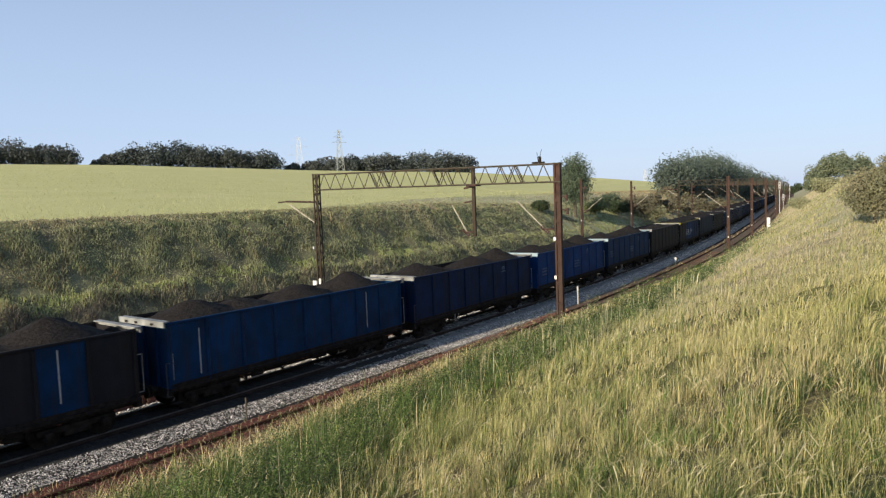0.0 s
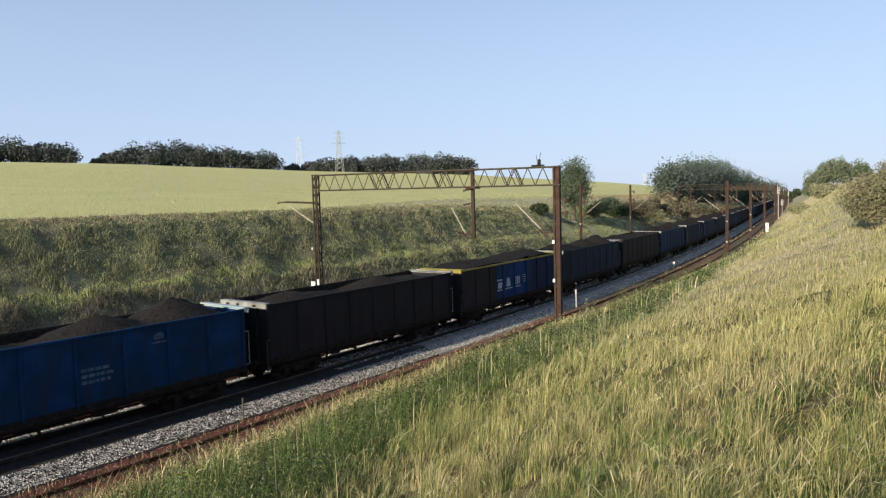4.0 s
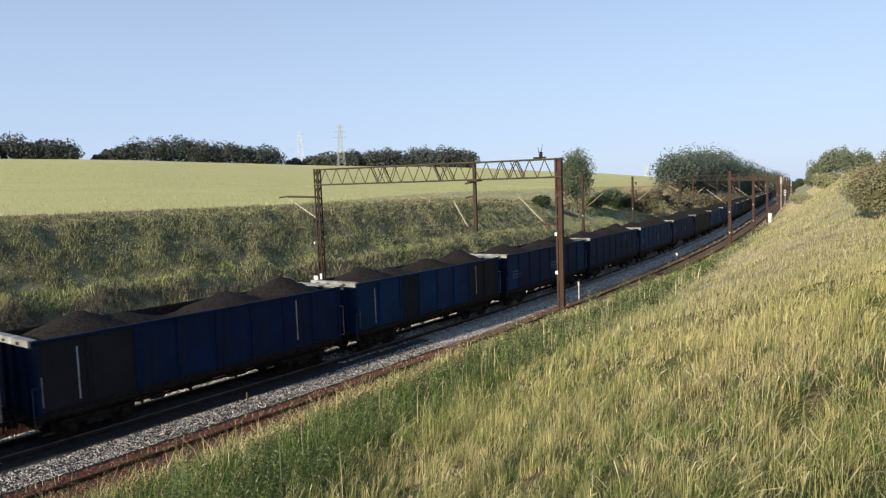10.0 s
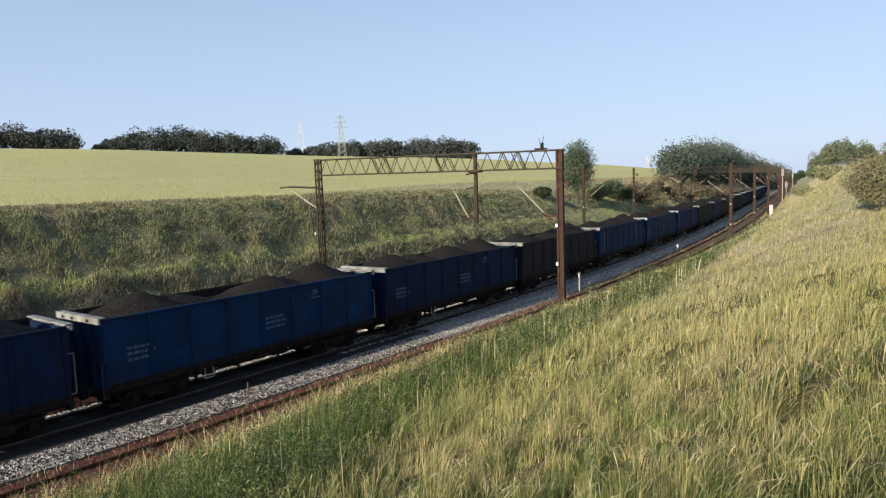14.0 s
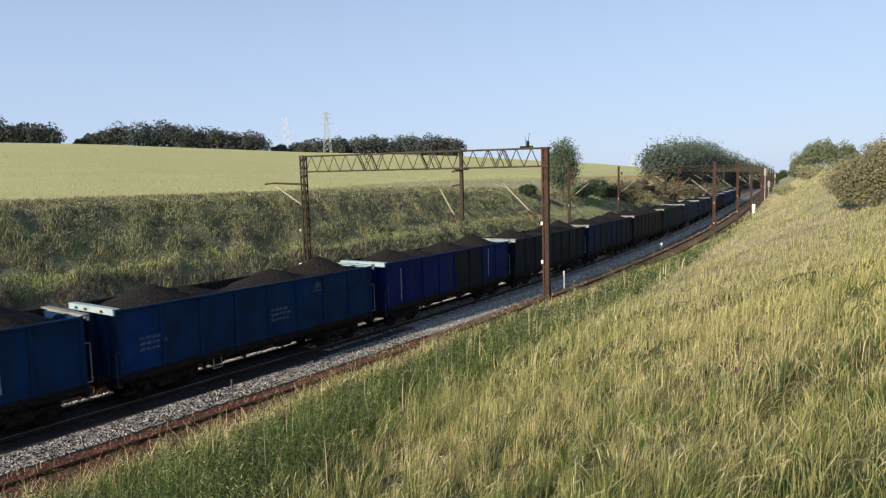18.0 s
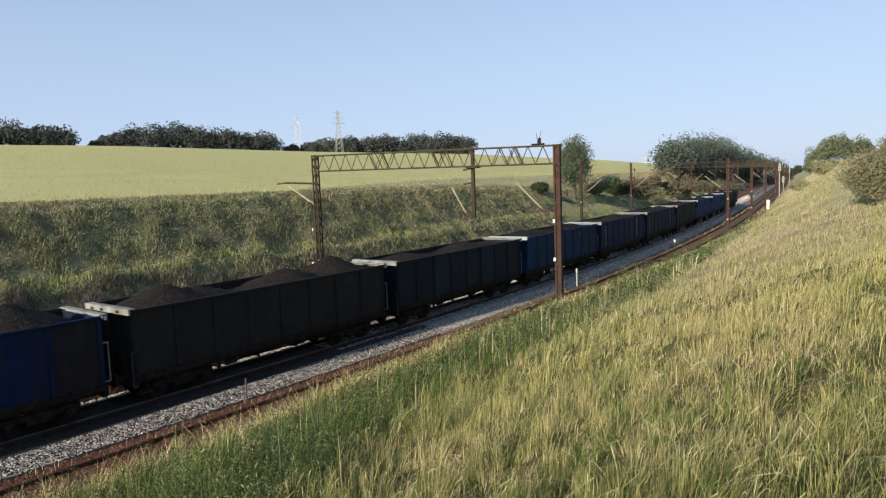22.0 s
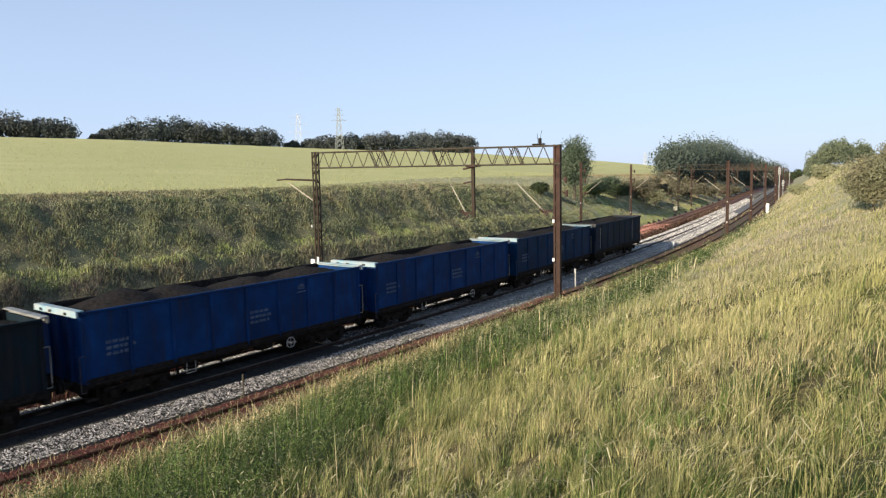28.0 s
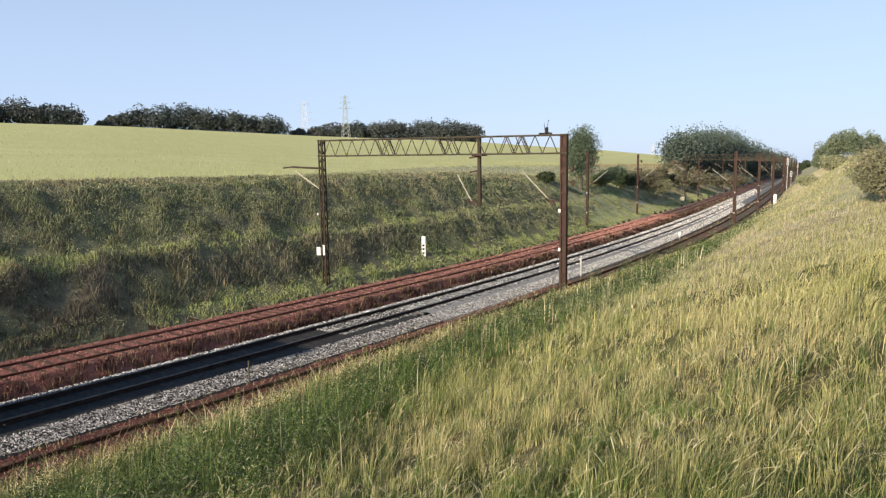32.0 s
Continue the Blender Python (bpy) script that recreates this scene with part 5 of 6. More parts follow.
def bank_weeds():
    r = rnd(71)
    N = 225000
    s = -6 + 180 * r.uniform(0, 1, N) ** 2.0
    n = r.uniform(-19.6, -7.0, N)
    x, y = at(s, n)
    tus = wave(x, y, 3.2, 72) + 0.6 * wave(x, y, 1.2, 73)
    k = tus + r.uniform(-0.9, 1.1, N) > -1.0
    x, y, s, n, tus = x[k], y[k], s[k], n[k], tus[k]
    N = len(x)
    z = ground_z(x, y, s, n)
    foot, dark, ledge, top = bank_zone(s, n, x, y)
    h = np.clip(0.30 + 0.24 * tus, 0.12, 0.7) * r.uniform(0.45, 1.15, N) * (1 - 0.35 * foot) * (1 + 0.3 * dark) * (1 - 0.25 * ledge) * (1 - 0.5 * top)
    h *= np.interp(s, [30, 55, 75, 120], [1, 0.6, 0.4, 0.3]) * np.clip((-6.8 - n) / 1.2, 0.3, 1)
    w = np.maximum(0.013, 0.00078 * np.hypot(x, y)) * r.uniform(0.6, 1.5, N)
    lean = np.clip(0.62 + 0.28 * r.randn(N), 0.05, 0.99)
    la = WIND + r.randn(N) * 1.7
    far = np.interp(s, [24, 42], [0, 1])
    yel = 0.20 + 0.10 * far + 0.25 * np.clip(wave(x, y, 7, 75), 0, 1) * (1 - top) - 0.25 * dark
    grs = 0.18 + 0.75 * top + 0.65 * far + 0.3 * np.clip(wave(x, y, 4, 79), 0, 1)
    dkp = np.interp(s, [4, 30], [0.08, 0.0]) + 0.55 * dark + 0.3 * np.clip(wave(x, y, 5, 76), 0, 1) * (1 - far) + 0.8 * (s < 6.5) * (n > -11.6)
    dry = 0.05 + 0.18 * np.clip(wave(x, y, 9, 77), 0, 1) + 0.15 * (s < 4) + np.interp(s, [100, 140], [0, 0.35])
    new_ = 0.95 * foot + 0.95 * ledge * np.clip(0.8 + wave(x, y, 3.4, 78), 0.2, 1)
    u, v, q, p, o = (r.uniform(0, 1, N) for _ in range(5))
    idx = np.where(p < new_, np.where(u < 0.5, 4, 1), np.where(v < dkp * (1 - ledge), 3, np.where(q < dry, 2, np.where(o < grs, 5, np.where(u < yel, 1, 0)))))
    idx = np.where((n < -17.3 + 0.8 * wave(x, y, 4, 85)) & (v < 0.62), np.where(q < 0.18, 2, 6), idx)
    me = blade_mesh("bank_weeds", x, y, z, h, w, lean, la, [M["weed"], M["weed_yellow"], M["dry"], M["weed_dark"], M["fresh"], M["bank_grass"], M["turf_blade"]], 74, idx)
    tagged(new("bank_weeds", me), "rank weeds and tussock grass covering the cutting bank", "weeds", kind="stuff")


def herb_mesh(name, x, y, z, h, rad, leaves, leaf, mats, seed, index, slim=0.5):
    """Leafy herbs: clouds of small leaves round short stems."""
    r = rnd(seed)
    N = len(x)
    d = r.randn(N, leaves, 3) * np.array([0.5, 0.5, 0.30])
    p = np.stack([x, y, z + h * 0.55], 1)[:, None] + d * np.stack([rad, rad, h], 1)[:, None]
    u = r.randn(N, leaves, 3) * np.array([1, 1, 0.7])
    u = u / np.linalg.norm(u, axis=2, keepdims=True)
    v = np.cross(u, r.randn(N, leaves, 3))
    v = v / np.linalg.norm(v, axis=2, keepdims=True)
    sz = (leaf[:, None] * r.uniform(0.6, 1.4, (N, leaves)))[..., None]
    Q = np.stack([p - u * sz, p - v * sz * slim, p + u * sz, p + v * sz * slim], 2).reshape(-1, 3)
    return build_mesh(name, Q, [np.arange(N * leaves * 4).reshape(-1, 4)], mats, np.repeat(index, leaves))


def bank_herbs():
    r = rnd(171)
    N = 18000
    s = -8 + 150 * r.uniform(0, 1, N) ** 1.7
    n = r.uniform(-18.8, -8.0, N)
    x, y = at(s, n)
    k = wave(x, y, 4.0, 172) + 0.6 * wave(x, y, 1.6, 173) + r.uniform(-0.5, 0.7, N) > -0.25 + np.interp(s, [40, 90], [0, 1.2])
    x, y, s, n = x[k], y[k], s[k], n[k]
    N = len(x)
    z = ground_z(x, y, s, n)
    big = np.clip(0.7 + 0.5 * wave(x, y, 3.0, 174), 0.3, 1.4)
    foot, dark, ledge, top = bank_zone(s, n, x, y)
    k = r.uniform(0, 1, N) > 0.8 * np.maximum(foot, ledge)
    x, y, z, s, n, big, foot, dark, ledge, top = (v[k] for v in (x, y, z, s, n, big, foot, dark, ledge, top))
    N = len(x)
    idx = np.where(r.uniform(0, 1, N) < 0.05 + 0.7 * ledge + 0.6 * foot, 1, np.where(r.uniform(0, 1, N) < 0.12 + 0.55 * dark, 2, np.where(r.uniform(0, 1, N) < 0.5, 3, 0)))
    big = big * (1 - 0.5 * foot) * (1 - 0.6 * top)
    me = herb_mesh("bank_herbs", x, y, z, big * r.uniform(0.4, 0.75, N) * np.interp(s, [30, 70], [1, 0.45]), big * r.uniform(0.4, 0.7, N), 14, 0.00095 * np.hypot(x, y), [M["weed"], M["weed_yellow"], M["weed_dark"], M["bank_grass"]], 175, idx)
    tagged(new("bank_herbs", me), "leafy herbs and nettles among the weeds of the bank", "weeds", kind="stuff")


def slope_herbs():
    r = rnd(181)
    N = 30000
    rr = np.exp(r.uniform(math.log(6), math.log(75), N))
    az = np.radians(r.uniform(-46, 28, N))
    x, y = np.sin(az) * rr, np.cos(az) * rr
    s, n = to_sn(x, y)
    k = (n > np.interp(s, [0, 15], [10.6, 9.6])) & (n < np.interp(s, [-6, -1, 4, 20], [18.2, 15.6, 15.0, 14.2])) & (wave(x, y, 3.5, 182) + 0.7 * wave(x, y, 1.4, 183) + r.uniform(-0.3, 0.6, N) > np.interp(s, [20, 40], [-0.15, 0.35]))
    x, y, s, n, rr = x[k], y[k], s[k], n[k], rr[k]
    N = len(x)
    z = ground_z(x, y, s, n)
    me = herb_mesh("slope_herbs", x, y, z, np.clip(0.55 + 0.55 * wave(x, y, 2.0, 186) + 0.25 * wave(x, y, 0.9, 187), 0.15, 1.15) * r.uniform(0.7, 1.1, N), r.uniform(0.2, 0.42, N), 26, np.clip(0.0018 * rr, 0.022, 0.06), [M["grass_green"], M["leaf"], M["bank_grass"]], 184,
                   np.where(r.uniform(0, 1, N) < 0.5 + 0.35 * wave(x, y, 2.0, 185), 1, np.where(r.uniform(0, 1, N) < 0.25, 2, 0)), 0.24)
    tagged(new("slope_herbs", me), "dark green nettles and herbs in the slope's grass", "weeds", kind="stuff")


def crop_edge():
    r = rnd(81)
    N = 36000
    s = r.uniform(-50, 170, N)
    n = -18.8 - 330 * r.uniform(0, 1, N) ** 4.5
    x, y = at(s, n)
    k = n < -19.4 + 0.5 * wave(x, y, 9, 84) - field_back(s)
    x, y, s, n = x[k], y[k], s[k], n[k]
    N = len(x)
    z = ground_z(x, y)
    h = r.uniform(0.08, 0.2, N) * np.where(n > -21, 0.8 + 0.5 * wave(x, y, 4, 82), 1)
    w = np.maximum(0.02, 0.0006 * np.hypot(x, y)) * r.uniform(0.6, 1.4, N)
    me = blade_mesh("grain_crop", x, y, z, h, w, np.clip(0.25 + 0.15 * r.randn(N), 0, 0.8), WIND + r.randn(N) * 0.8, [M["crop"], M["weed_yellow"]], 83,
                    np.where((n > -20.3) & (r.uniform(0, 1, N) < 0.15), 1, 0))
    tagged(new("grain_crop", me), "pale green ripening grain along the field's edge", "crop", kind="stuff")


def track_weeds():
    """Dry tufts on the brown shoulders and along the siding."""
    r = rnd(91)
    N = 56000
    s = -25 + 175 * r.uniform(0, 1, N) ** 1.5
    side = r.uniform(0, 1, N)
    n = np.where(side < 0.42, r.uniform(-2.75, -2.0, N), np.where(side < 0.85, 6.4 + 1.6 * r.uniform(0, 1, N) ** 0.6, r.uniform(3.4, 4.3, N)))
    x, y = at(s, n)
    z = np.where(n < 0, np.interp(n, [-2.75, -2.25, -2.0], [0.15, -0.3, -0.55]), np.interp(n, [3.3, 3.6, 6.7, 7.4], [-0.55, -0.22, -0.2, -0.3]))
    k = wave(x, y, 1.6, 92) + r.uniform(-0.6, 0.6, N) > np.where((n > 3.3) & (n < 4.2), 0.5, 0.05) + np.where(n > 0, np.interp(s, [20, 40], [0, 0.5]), 0)
    x, y, z, n = x[k], y[k], z[k], n[k]
    N = len(x)
    h = r.uniform(0.12, 0.42, N) * np.where(n < 0, 0.9, 0.8)
    w = np.maximum(0.012, 0.00065 * np.hypot(x, y)) * r.uniform(0.6, 1.4, N)
    u = r.uniform(0, 1, N)
    idx = np.where(n < 0, np.where(u < 0.65, 3, np.where(u < 0.9, 0, 1)), np.where(u < 0.6, 2, np.where(u < 0.88, 0, 1)))
    me = blade_mesh("track_weeds", x, y, z, h, w, np.clip(0.35 + 0.25 * r.randn(N), 0, 0.9), WIND + r.randn(N) * 1.4, [M["dry"], M["weed"], M["straw"], M["dry_dark"]], 93, idx)
    tagged(new("track_weeds", me), "dry brown tufts along the track shoulders", "weeds", kind="stuff")


def straw_tufts():
    """Dry bleached tussocks leaning over the siding."""
    r = rnd(191)
    T, B = 2800, 18
    s = -14 + 64 * r.uniform(0, 1, T) ** 1.3
    n = 6.4 + 4.4 * r.uniform(0, 1, T) ** 0.9
    x, y = at(s, n)
    k = wave(x, y, 2.4, 192) + r.uniform(-0.6, 0.6, T) + (n - 6.6) * 0.5 > 0
    x, y, s, n = x[k], y[k], s[k], n[k]
    T = len(x)
    z = np.where(n < 7.4, np.interp(n, [5.6, 6.7, 7.4], [-0.2, -0.2, -0.3]), ground_z(x, y, s, n))
    big = r.uniform(0.35, 0.9, T) * np.clip(0.6 + (n - 6.7) * 0.2, 0.6, 1) * np.interp(s, [2, 10, 40], [1.05, 0.6, 0.35])
    rep = lambda v: np.repeat(v, B)
    a = r.uniform(0, 6.283, T * B)
    d = r.uniform(0, 0.14, T * B)
    h = rep(big) * r.uniform(0.5, 1.15, T * B)
    w = np.maximum(0.006, 0.00105 * np.hypot(rep(x), rep(y))) * r.uniform(0.6, 1.3, T * B)
    idx = np.where(rep(r.uniform(0, 1, T)) < 0.12, 1, np.where(r.uniform(0, 1, T * B) < rep(np.interp(s, [4, 26], [0.32, 0.65])), 2, 0))
    me = blade_mesh("straw_tufts", rep(x) + np.cos(a) * d, rep(y) + np.sin(a) * d, rep(z), h, w, np.clip(0.45 + 0.25 * r.randn(T * B), 0.05, 0.95),
                    np.where(r.uniform(0, 1, T * B) < 0.4, WIND, a), [M["straw"], M["dry"], M["grass"]], 193, idx)
    tagged(new("straw_tufts", me), "bleached dry grass tufts leaning over the siding", "grass", kind="stuff")


def dry_stems():
    """Scattered tall bleached stems standing in the green strip of the slope."""
    r = rnd(197)
    N = 260
    s = r.uniform(-14, 24, N)
    n = r.uniform(10.6, 15.0, N) + 0.42 * np.clip(5 - s, 0, 13) * r.uniform(0, 1, N)
    x, y = at(s, n)
    k = wave(x, y, 3.0, 198) + r.uniform(-0.4, 0.5, N) > 0.1
    x, y, s, n = x[k], y[k], s[k], n[k]
    N = len(x)
    me = blade_mesh("dry_stems", x, y, ground_z(x, y, s, n), r.uniform(0.6, 1.05, N), np.maximum(0.012, 0.0011 * np.hypot(x, y)), np.clip(0.08 + 0.1 * r.randn(N), 0, 0.4),
                    WIND + r.randn(N), [M["ear"]], 199)
    tagged(new("dry_stems", me), "tall bleached dry stems in the green grass", "grass", kind="stuff")


def dark_clumps():
    """Low dark cushions of withered weeds on the shoulder between the two main tracks."""
    r = rnd(195)
    T, B = 700, 26
    s = -25 + 150 * r.uniform(0, 1, T) ** 1.6
    n = r.uniform(-2.75, -2.1, T)
    x, y = at(s, n)
    z = np.interp(n, [-2.75, -2.25, -2.0], [0.08, -0.32, -0.55])
    big = r.uniform(0.2, 0.5, T)
    a, d = r.uniform(0, 6.283, (T, B)), r.uniform(0, 0.3, (T, B))
    xx, yy = (x[:, None] + np.cos(a) * d).ravel(), (y[:, None] + np.sin(a) * d).ravel()
    h = (big[:, None] * r.uniform(0.5, 1.1, (T, B))).ravel()
    w = np.maximum(0.02, 0.001 * np.hypot(xx, yy))
    me = blade_mesh("dark_clumps", xx, yy, np.repeat(z, B), h, w, np.clip(0.4 + 0.3 * r.randn(T * B), 0, 0.95), a.ravel(), [M["dry_dark"], M["dry"]], 196,
                    np.where(r.uniform(0, 1, T * B) < 0.15, 1, 0))
    tagged(new("dark_clumps", me), "dark withered weed cushions on the ballast shoulder", "weeds", kind="stuff")


def stones(name, N, s0, s1, n0, n1, zn, zz, size, mat, label, seed, power=1.6):
    r = rnd(seed)
    s = s0 + (s1 - s0) * r.uniform(0, 1, N) ** power
    n = r.uniform(n0, n1, N)
    x, y = at(s, n)
    z = np.interp(n, zn, zz)
    base = np.array([[1, 0, 0], [0, 1, 0], [-1, 0, 0], [0, -1, 0], [0, 0, 1]], float)
    P = base[None] * r.uniform(0.6, 1.25, (N, 5, 1)) + r.uniform(-0.25, 0.25, (N, 5, 3))
    P = P * (size * r.uniform(0.55, 1.35, N) * np.maximum(1, np.hypot(x, y) / 30))[:, None, None]
    a = r.uniform(0, 6.28, N)
    c, sn_ = np.cos(a)[:, None], np.sin(a)[:, None]
    P = np.stack([P[..., 0] * c - P[..., 1] * sn_ + x[:, None], P[..., 0] * sn_ + P[..., 1] * c + y[:, None], P[..., 2] * 0.8 + z[:, None] + size * 0.3], -1)
    f = np.array([[0, 1, 4], [1, 2, 4], [2, 3, 4], [3, 0, 4]])
    F = (np.arange(N)[:, None, None] * 5 + f[None]).reshape(-1, 3)
    tagged(new(name, build_mesh(name, P.reshape(-1, 3), [F], [mat])), label, "ballast", kind="stuff")


def crown_arrays(r, c, rad, count, leaf, squash=0.8):
    """Leaf quads in an uneven crown built from several lobes."""
    L = max(4, int(5 + count / 150))
    lc = r.randn(L, 3)
    lc = lc / np.linalg.norm(lc, axis=1)[:, None] * r.uniform(0.25, 0.72, (L, 1)) * np.array([1, 1, squash])
    lr = r.uniform(0.32, 0.55, L)
    k = r.randint(0, L, count)
    d = r.randn(count, 3)
    d = d / np.linalg.norm(d, axis=1)[:, None] * r.uniform(0.65, 1.08, (count, 1))
    p = (lc[k] + d * lr[k][:, None]) * rad + np.array(c)
    u = r.randn(count, 3)
    u = u / np.linalg.norm(u, axis=1)[:, None]
    v = np.cross(u, d + r.randn(count, 3) * 0.6)
    v = v / (np.linalg.norm(v, axis=1)[:, None] + 1e-6)
    sz = leaf * r.uniform(0.6, 1.4, (count, 1))
    u, v = u * sz, v * sz * 0.7
    return np.stack([p - u, p - v * 0.8, p + u, p + v], 1)


def crown_mesh(name, quads, mat):
    N = len(quads)
    return build_mesh(name, quads.reshape(-1, 3), [np.arange(N * 4).reshape(N, 4)], [mat])


def make_tree(x, y, h, rad, label, seed, mat="leaf", leaves=2600, leaf=0.16, trunk=0.35, name="tree", z=None, squash=None):
    r = rnd(seed)
    if z is None:
        z = float(ground_z(np.array([x]), np.array([y]))[0])
    t = thing(name, label, name, pose(x, y, z))
    bm = bmesh.new()
    tr = h * 0.022 + 0.03
    top = h * trunk
    bm_bar(bm, (0, 0, -0.4), (0, 0, top), tr, tr * 0.75, 8)
    for k in range(5):
        a = 6.28 * k / 5 + r.uniform(0, 0.8)
        bm_bar(bm, (0, 0, top * r.uniform(0.6, 1.0)), (math.cos(a) * rad * 0.5, math.sin(a) * rad * 0.5, h * r.uniform(0.5, 0.75)), tr * 0.5, tr * 0.15, 6)
    bm_bar(bm, (0, 0, top), (r.uniform(-0.2, 0.2), r.uniform(-0.2, 0.2), h * 0.85), tr * 0.75, tr * 0.15, 6)
    part("trunk", bm, M["bark"], t)
    ch = h * (1 - trunk * 0.55) / 2
    q = crown_arrays(r, (0, 0, h - ch), 1.0, leaves, leaf, 1.0)
    q = (q - np.array([0, 0, h - ch])) * 1.0
    c = q.mean(1, keepdims=True)
    q = q - c + c * np.array([rad, rad, ch]) + np.array([0, 0, h - ch])
    part("crown", crown_mesh("crown", q, M[mat]), None, t)
    return t


def make_wood(name, label, spots, seed, mat="leaf", leaves=620, leaf=0.62):
    """Far wood: many crowns on short trunks in one object."""
    r = rnd(seed)
    Q = []
    V, F = [], []
    for x, y, h, rad in spots:
        z = float(ground_z(np.array([x]), np.array([y]))[0]) - 0.5
        q = crown_arrays(r, (0, 0, 0), 1.0, leaves, leaf, 1.0)
        c = q.mean(1, keepdims=True)
        Q.append(q - c + c * np.array([rad, rad, h * 0.5]) + np.array([x, y, z + h * 0.52]))
    Q = np.concatenate(Q)
    tagged(new(name, crown_mesh(name, Q, M[mat])), label, "wood", kind="stuff")


def polar(az, r):
    return math.sin(radians(az)) * r, math.cos(radians(az)) * r


def far_woods():
    r = rnd(101)

    def row(a0, a1, rad, heights, step, jitter=10, deep=3):
        out = []
        az = a0
        while az < a1:
            f = (az - a0) / (a1 - a0)
            h = float(np.interp(f, np.linspace(0, 1, len(heights)), heights))
            for d in range(deep):
                x, y = polar(az + r.uniform(-0.3, 0.3), rad + d * 9 + r.uniform(-jitter, jitter) * 0.4)
                hh = h * r.uniform(0.82, 1.12)
                out.append((x, y, hh, hh * r.uniform(0.48, 0.66)))
            az += step * r.uniform(0.8, 1.2)
        return out

    make_wood("far_wood", "dark green broadleaf wood beyond the field", row(-44, -27.7, 455, [16, 16, 16.5, 16.5, 15.8, 12.5], 0.62), 102, "far_haze_leaf", 520, 0.6)
    make_wood("far_wood", "long dark green wood beyond the field", row(-26.3, -13.5, 455, [6, 14.5, 16.3, 17, 15.3, 15.2, 13.5], 0.62), 103, "far_haze_leaf", 520, 0.6)
    make_wood("far_wood", "dark green wood behind the field's brow", row(-12.3, 2.6, 470, [7.5, 11.5, 13.2, 14.4, 15.6, 16.6, 17, 16], 0.6), 104, "far_haze_leaf", 520, 0.6)
    spots = []
    for k in range(64):
        f = k / 63
        x, y = polar(18.2 + 7.8 * f ** 0.8, 205 + 215 * f + r.uniform(-8, 14))
        h = float(np.interp(f, [0, 0.1, 0.25, 0.5, 0.8, 1], [11, 14.5, 16.2, 16.5, 16.5, 14])) * r.uniform(0.9, 1.05)
        spots.append((x, y, h, h * r.uniform(0.46, 0.6)))
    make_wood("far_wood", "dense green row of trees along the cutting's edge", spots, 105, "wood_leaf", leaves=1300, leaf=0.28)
    make_wood("far_wood", "hazy tree line at the end of the line", row(24, 29.5, 760, [9, 10, 8, 8], 0.4, 20, 2), 106, leaves=200, leaf=0.9)
    spots = []
    for k in range(22):
        sx, sy = at(196 + r.uniform(0, 34), 14.6 + k * 0.72 + r.uniform(-0.6, 0.6))
        h = float(np.interp(k, [0, 3, 7, 11, 16, 21], [5.5, 7.5, 9.0, 8.0, 6.5, 6.0])) * r.uniform(0.88, 1.1)
        spots.append((float(sx), float(sy), h, h * r.uniform(0.3, 0.42)))
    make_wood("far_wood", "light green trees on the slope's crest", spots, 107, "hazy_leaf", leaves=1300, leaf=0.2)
    # scrub behind the far gantries
    spots = []
    for k in range(44):
        sx, sy = at(175 + k * 6 + r.uniform(-2, 2), -14.5 - r.uniform(0, 6))
        spots.append((float(sx), float(sy), r.uniform(2.6, 4.6), r.uniform(1.8, 2.7)))
    make_wood("far_scrub", "brownish scrub along the cutting's edge", spots, 108, "scrub", leaves=300, leaf=0.3)


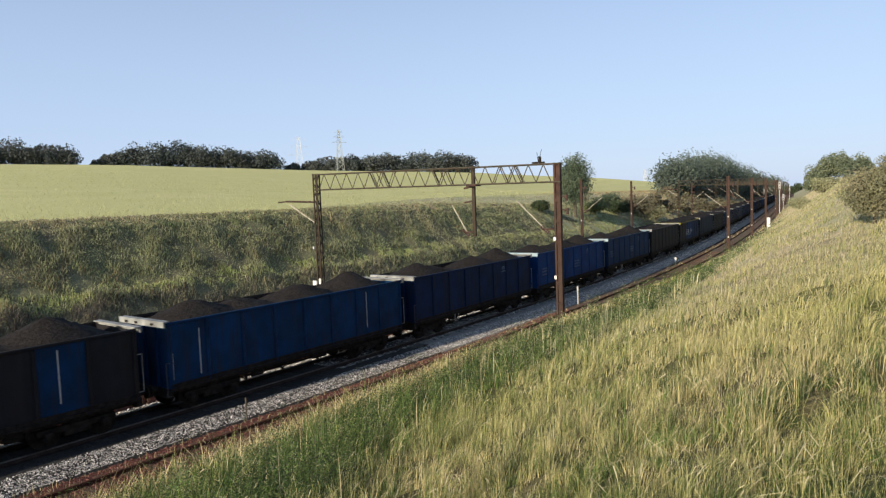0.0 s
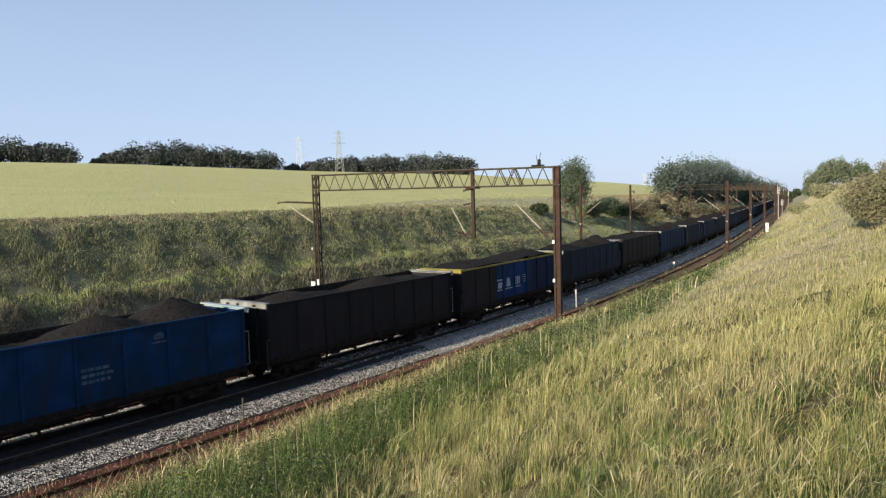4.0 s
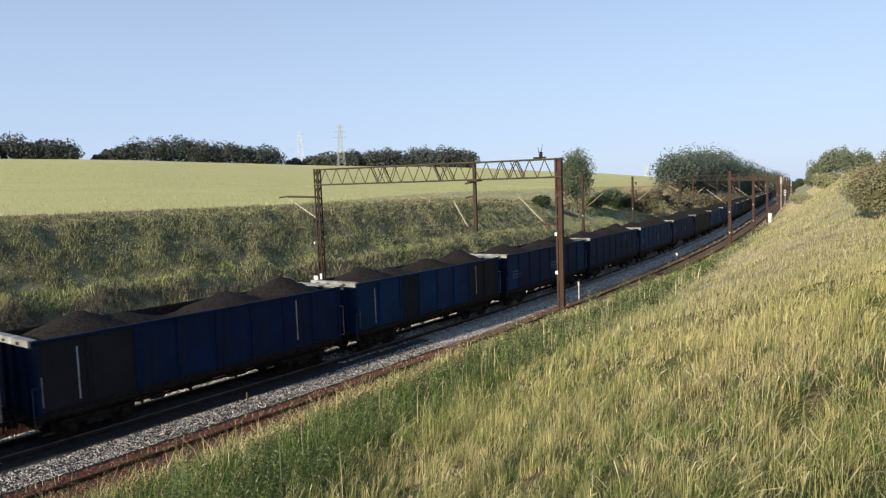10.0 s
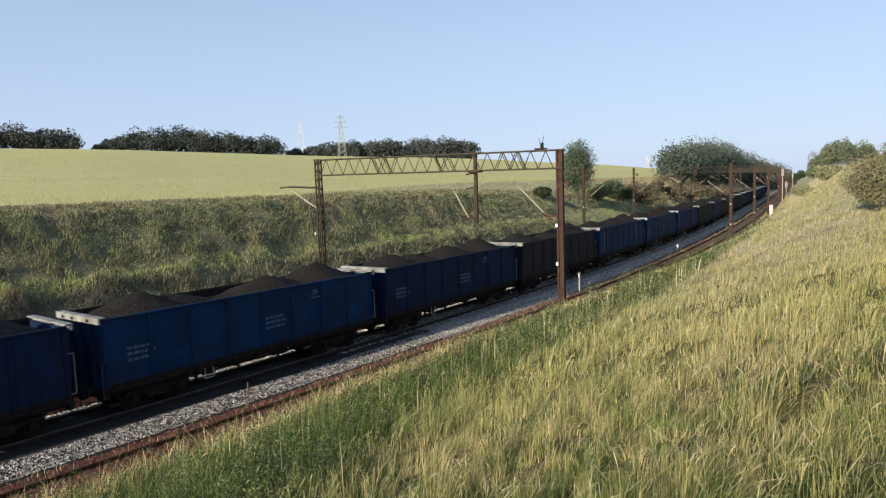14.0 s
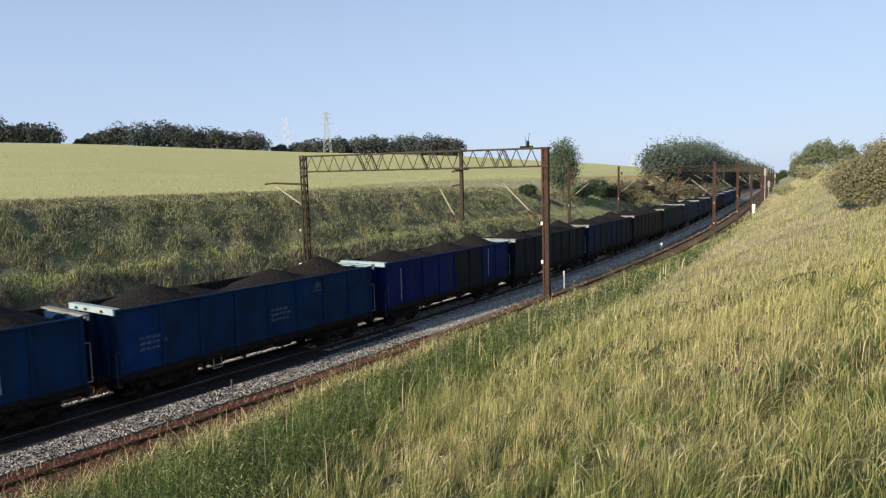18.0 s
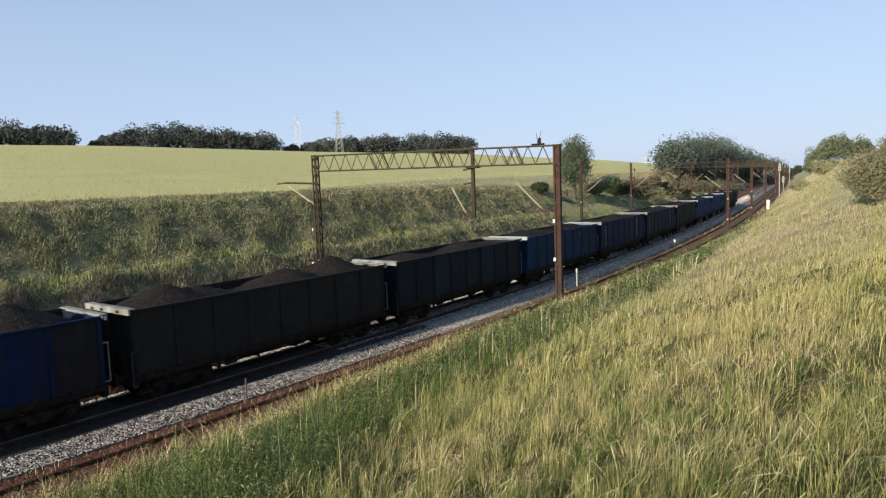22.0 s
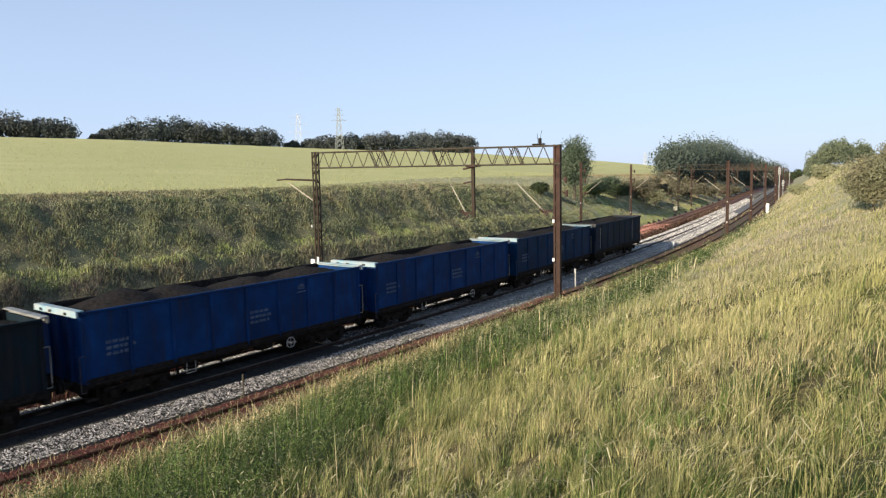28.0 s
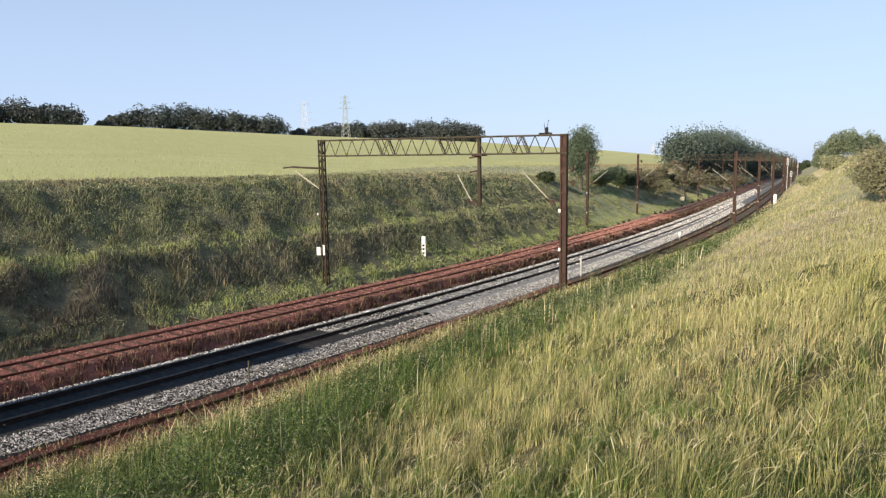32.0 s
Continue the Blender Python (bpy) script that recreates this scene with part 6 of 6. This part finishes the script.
def near_trees():
    for az, rr, h, rad, lab, seed, mat, nl in (
            (11.1, 102, 9.5, 2.7, "young bushy tree at the top of the bank", 201, "tree_leaf", 9000),
            (8.3, 92, 1.9, 1.5, "round bush at the field's edge", 202, "leaf", 1600),
            (12.7, 112, 3.0, 2.4, "greenish bush at the top of the bank", 203, "leaf_light", 2200),
            (13.8, 124, 3.4, 2.6, "greenish bush at the top of the bank", 204, "tree_leaf", 2200),
            (14.5, 122, 2.8, 2.6, "dark bush at the top of the bank", 205, "leaf", 2200),
            (15.6, 132, 3.8, 3.0, "brownish bush at the top of the bank", 206, "scrub", 2200),
            (16.5, 134, 4.0, 3.0, "brownish bush at the top of the bank", 213, "scrub", 2200),
            (17.4, 135, 3.4, 2.6, "brownish bush on the bank", 207, "weed", 1800),
            (17.0, 150, 3.6, 2.4, "brownish bush at the top of the bank", 221, "scrub", 1100),
            (18.0, 155, 3.2, 2.4, "brownish bush at the top of the bank", 222, "scrub", 1100),
            (18.9, 165, 4.0, 2.8, "brownish bush at the top of the bank", 223, "scrub", 1100),
            (19.8, 175, 3.6, 2.8, "brownish bush at the top of the bank", 224, "scrub", 1100),
            (20.6, 190, 4.2, 3.0, "brownish bush at the top of the bank", 225, "scrub", 1100),
            (21.4, 205, 4.0, 3.0, "brownish bush at the top of the bank", 226, "scrub", 1100),
            (22.2, 225, 4.2, 3.2, "brownish bush at the top of the bank", 227, "scrub", 1100),
            (23.0, 250, 4.4, 3.4, "brownish bush at the top of the bank", 228, "scrub", 1100),
            (32.3, 37, 2.6, 1.5, "tall leafy bush on the near slope", 208, "bush_leaf", 5200),
            (35.0, 37, 3.0, 1.6, "tall leafy bush on the near slope", 209, "bush_leaf", 5200),
            (34.0, 46, 2.4, 1.6, "leafy bush on the near slope", 212, "bush_leaf", 3200),
            (29.2, 80, 1.9, 1.6, "low bush in the slope's grass", 210, "weed", 1500),
            (27.6, 98, 1.7, 1.5, "low bush in the slope's grass", 211, "weed", 1500)):
        x, y = polar(az, rr)
        make_tree(x, y, h, rad, lab, seed, mat, int(nl * (2.8 if 30 < rr < 50 else 1.9)), 0.052 if rr < 75 else 0.11 if rr < 140 else 0.2, 0.2, "bush" if h < 5.5 else "tree")


far_woods()
near_trees()
near_grass()
mid_grass()
far_turf()
seed_stalks()
bank_weeds()
bank_herbs()
slope_herbs()
crop_edge()
track_weeds()
straw_tufts()
dark_clumps()
dry_stems()
stones("ballast_stones", 52000, -8, 130, 1.68, 2.42, [1.5, 1.6, 2.45, 2.5], [-0.18, -0.185, -0.54, -0.6], 0.026, M["stone"], "loose light grey ballast stones on the shoulder", 301, 1.35)
stones("inner_stones", 14000, 11, 200, -1.3, 1.15, [-1.65, 1.6], [-0.19, -0.19], 0.035, M["stone"], "loose grey ballast stones between the sleepers", 302)
stones("edge_stones", 11000, -8, 160, -1.66, -1.36, [-1.65, -1.38], [-0.19, -0.185], 0.04, M["stone"], "pale ballast stones heaped at the sleeper ends", 305)
stones("rust_stones", 16000, -22, 90, -6.2, -2.1, [-6.6, -5.9, -2.75, -2.25, -2.1], [-0.4, 0.165, 0.165, -0.35, -0.5], 0.04, M["rust_stone"],
       "loose rust-brown ballast stones", 303)
stones("siding_stones", 12000, -22, 30, 2.45, 6.6, [2.45, 3.0, 3.55, 6.6], [-0.58, -0.58, -0.2, -0.2], 0.04, M["siding_stone"], "brown stones along the siding", 304, 1.0)

# ---- sleepers ----
# first 64 sleepers in the darkened copy that stands for shade
make_sleepers(track_1, sl_shade, 0.0, -0.178, -24, 64)
make_sleepers(track_1, sl_con, 0.0, -0.178, -24 + 64 * 0.62, 236)
far_sleepers(track_1, M["concrete"], 0.0, -0.172, -24 + 300 * 0.62, 420)
make_sleepers(track_2, sl_wood, -4.2, 0.182, -24, 220)
far_sleepers(track_2, M["timber"], -4.2, 0.182, -24 + 220 * 0.62, 300)
make_sleepers(track_3, sl_wood, 5.15, -0.182, -24, 160)


def run_at(t):
    """Where the front of the last wagon stands at t seconds."""
    return float(np.polyval(RUN, t - 16))


def motions():
    """The train rolls along the track, each wagon on its own two bogies."""
    for i, w in enumerate(wagons):
        rows = []
        for t in np.arange(0, 32.01, 1.0):
            c = run_at(float(t)) - PITCH * i + LEN / 2 + float(np.interp(i, SLACK_I, SLACK))
            xa, ya = at(c - 4.5)
            xb, yb = at(c + 4.5)
            rows.append((float(t), pose(float(xa + xb) / 2, float(ya + yb) / 2, 0, 0, 0, -math.degrees(math.atan2(xb - xa, yb - ya)))))
        walk(w, rows)


motions()
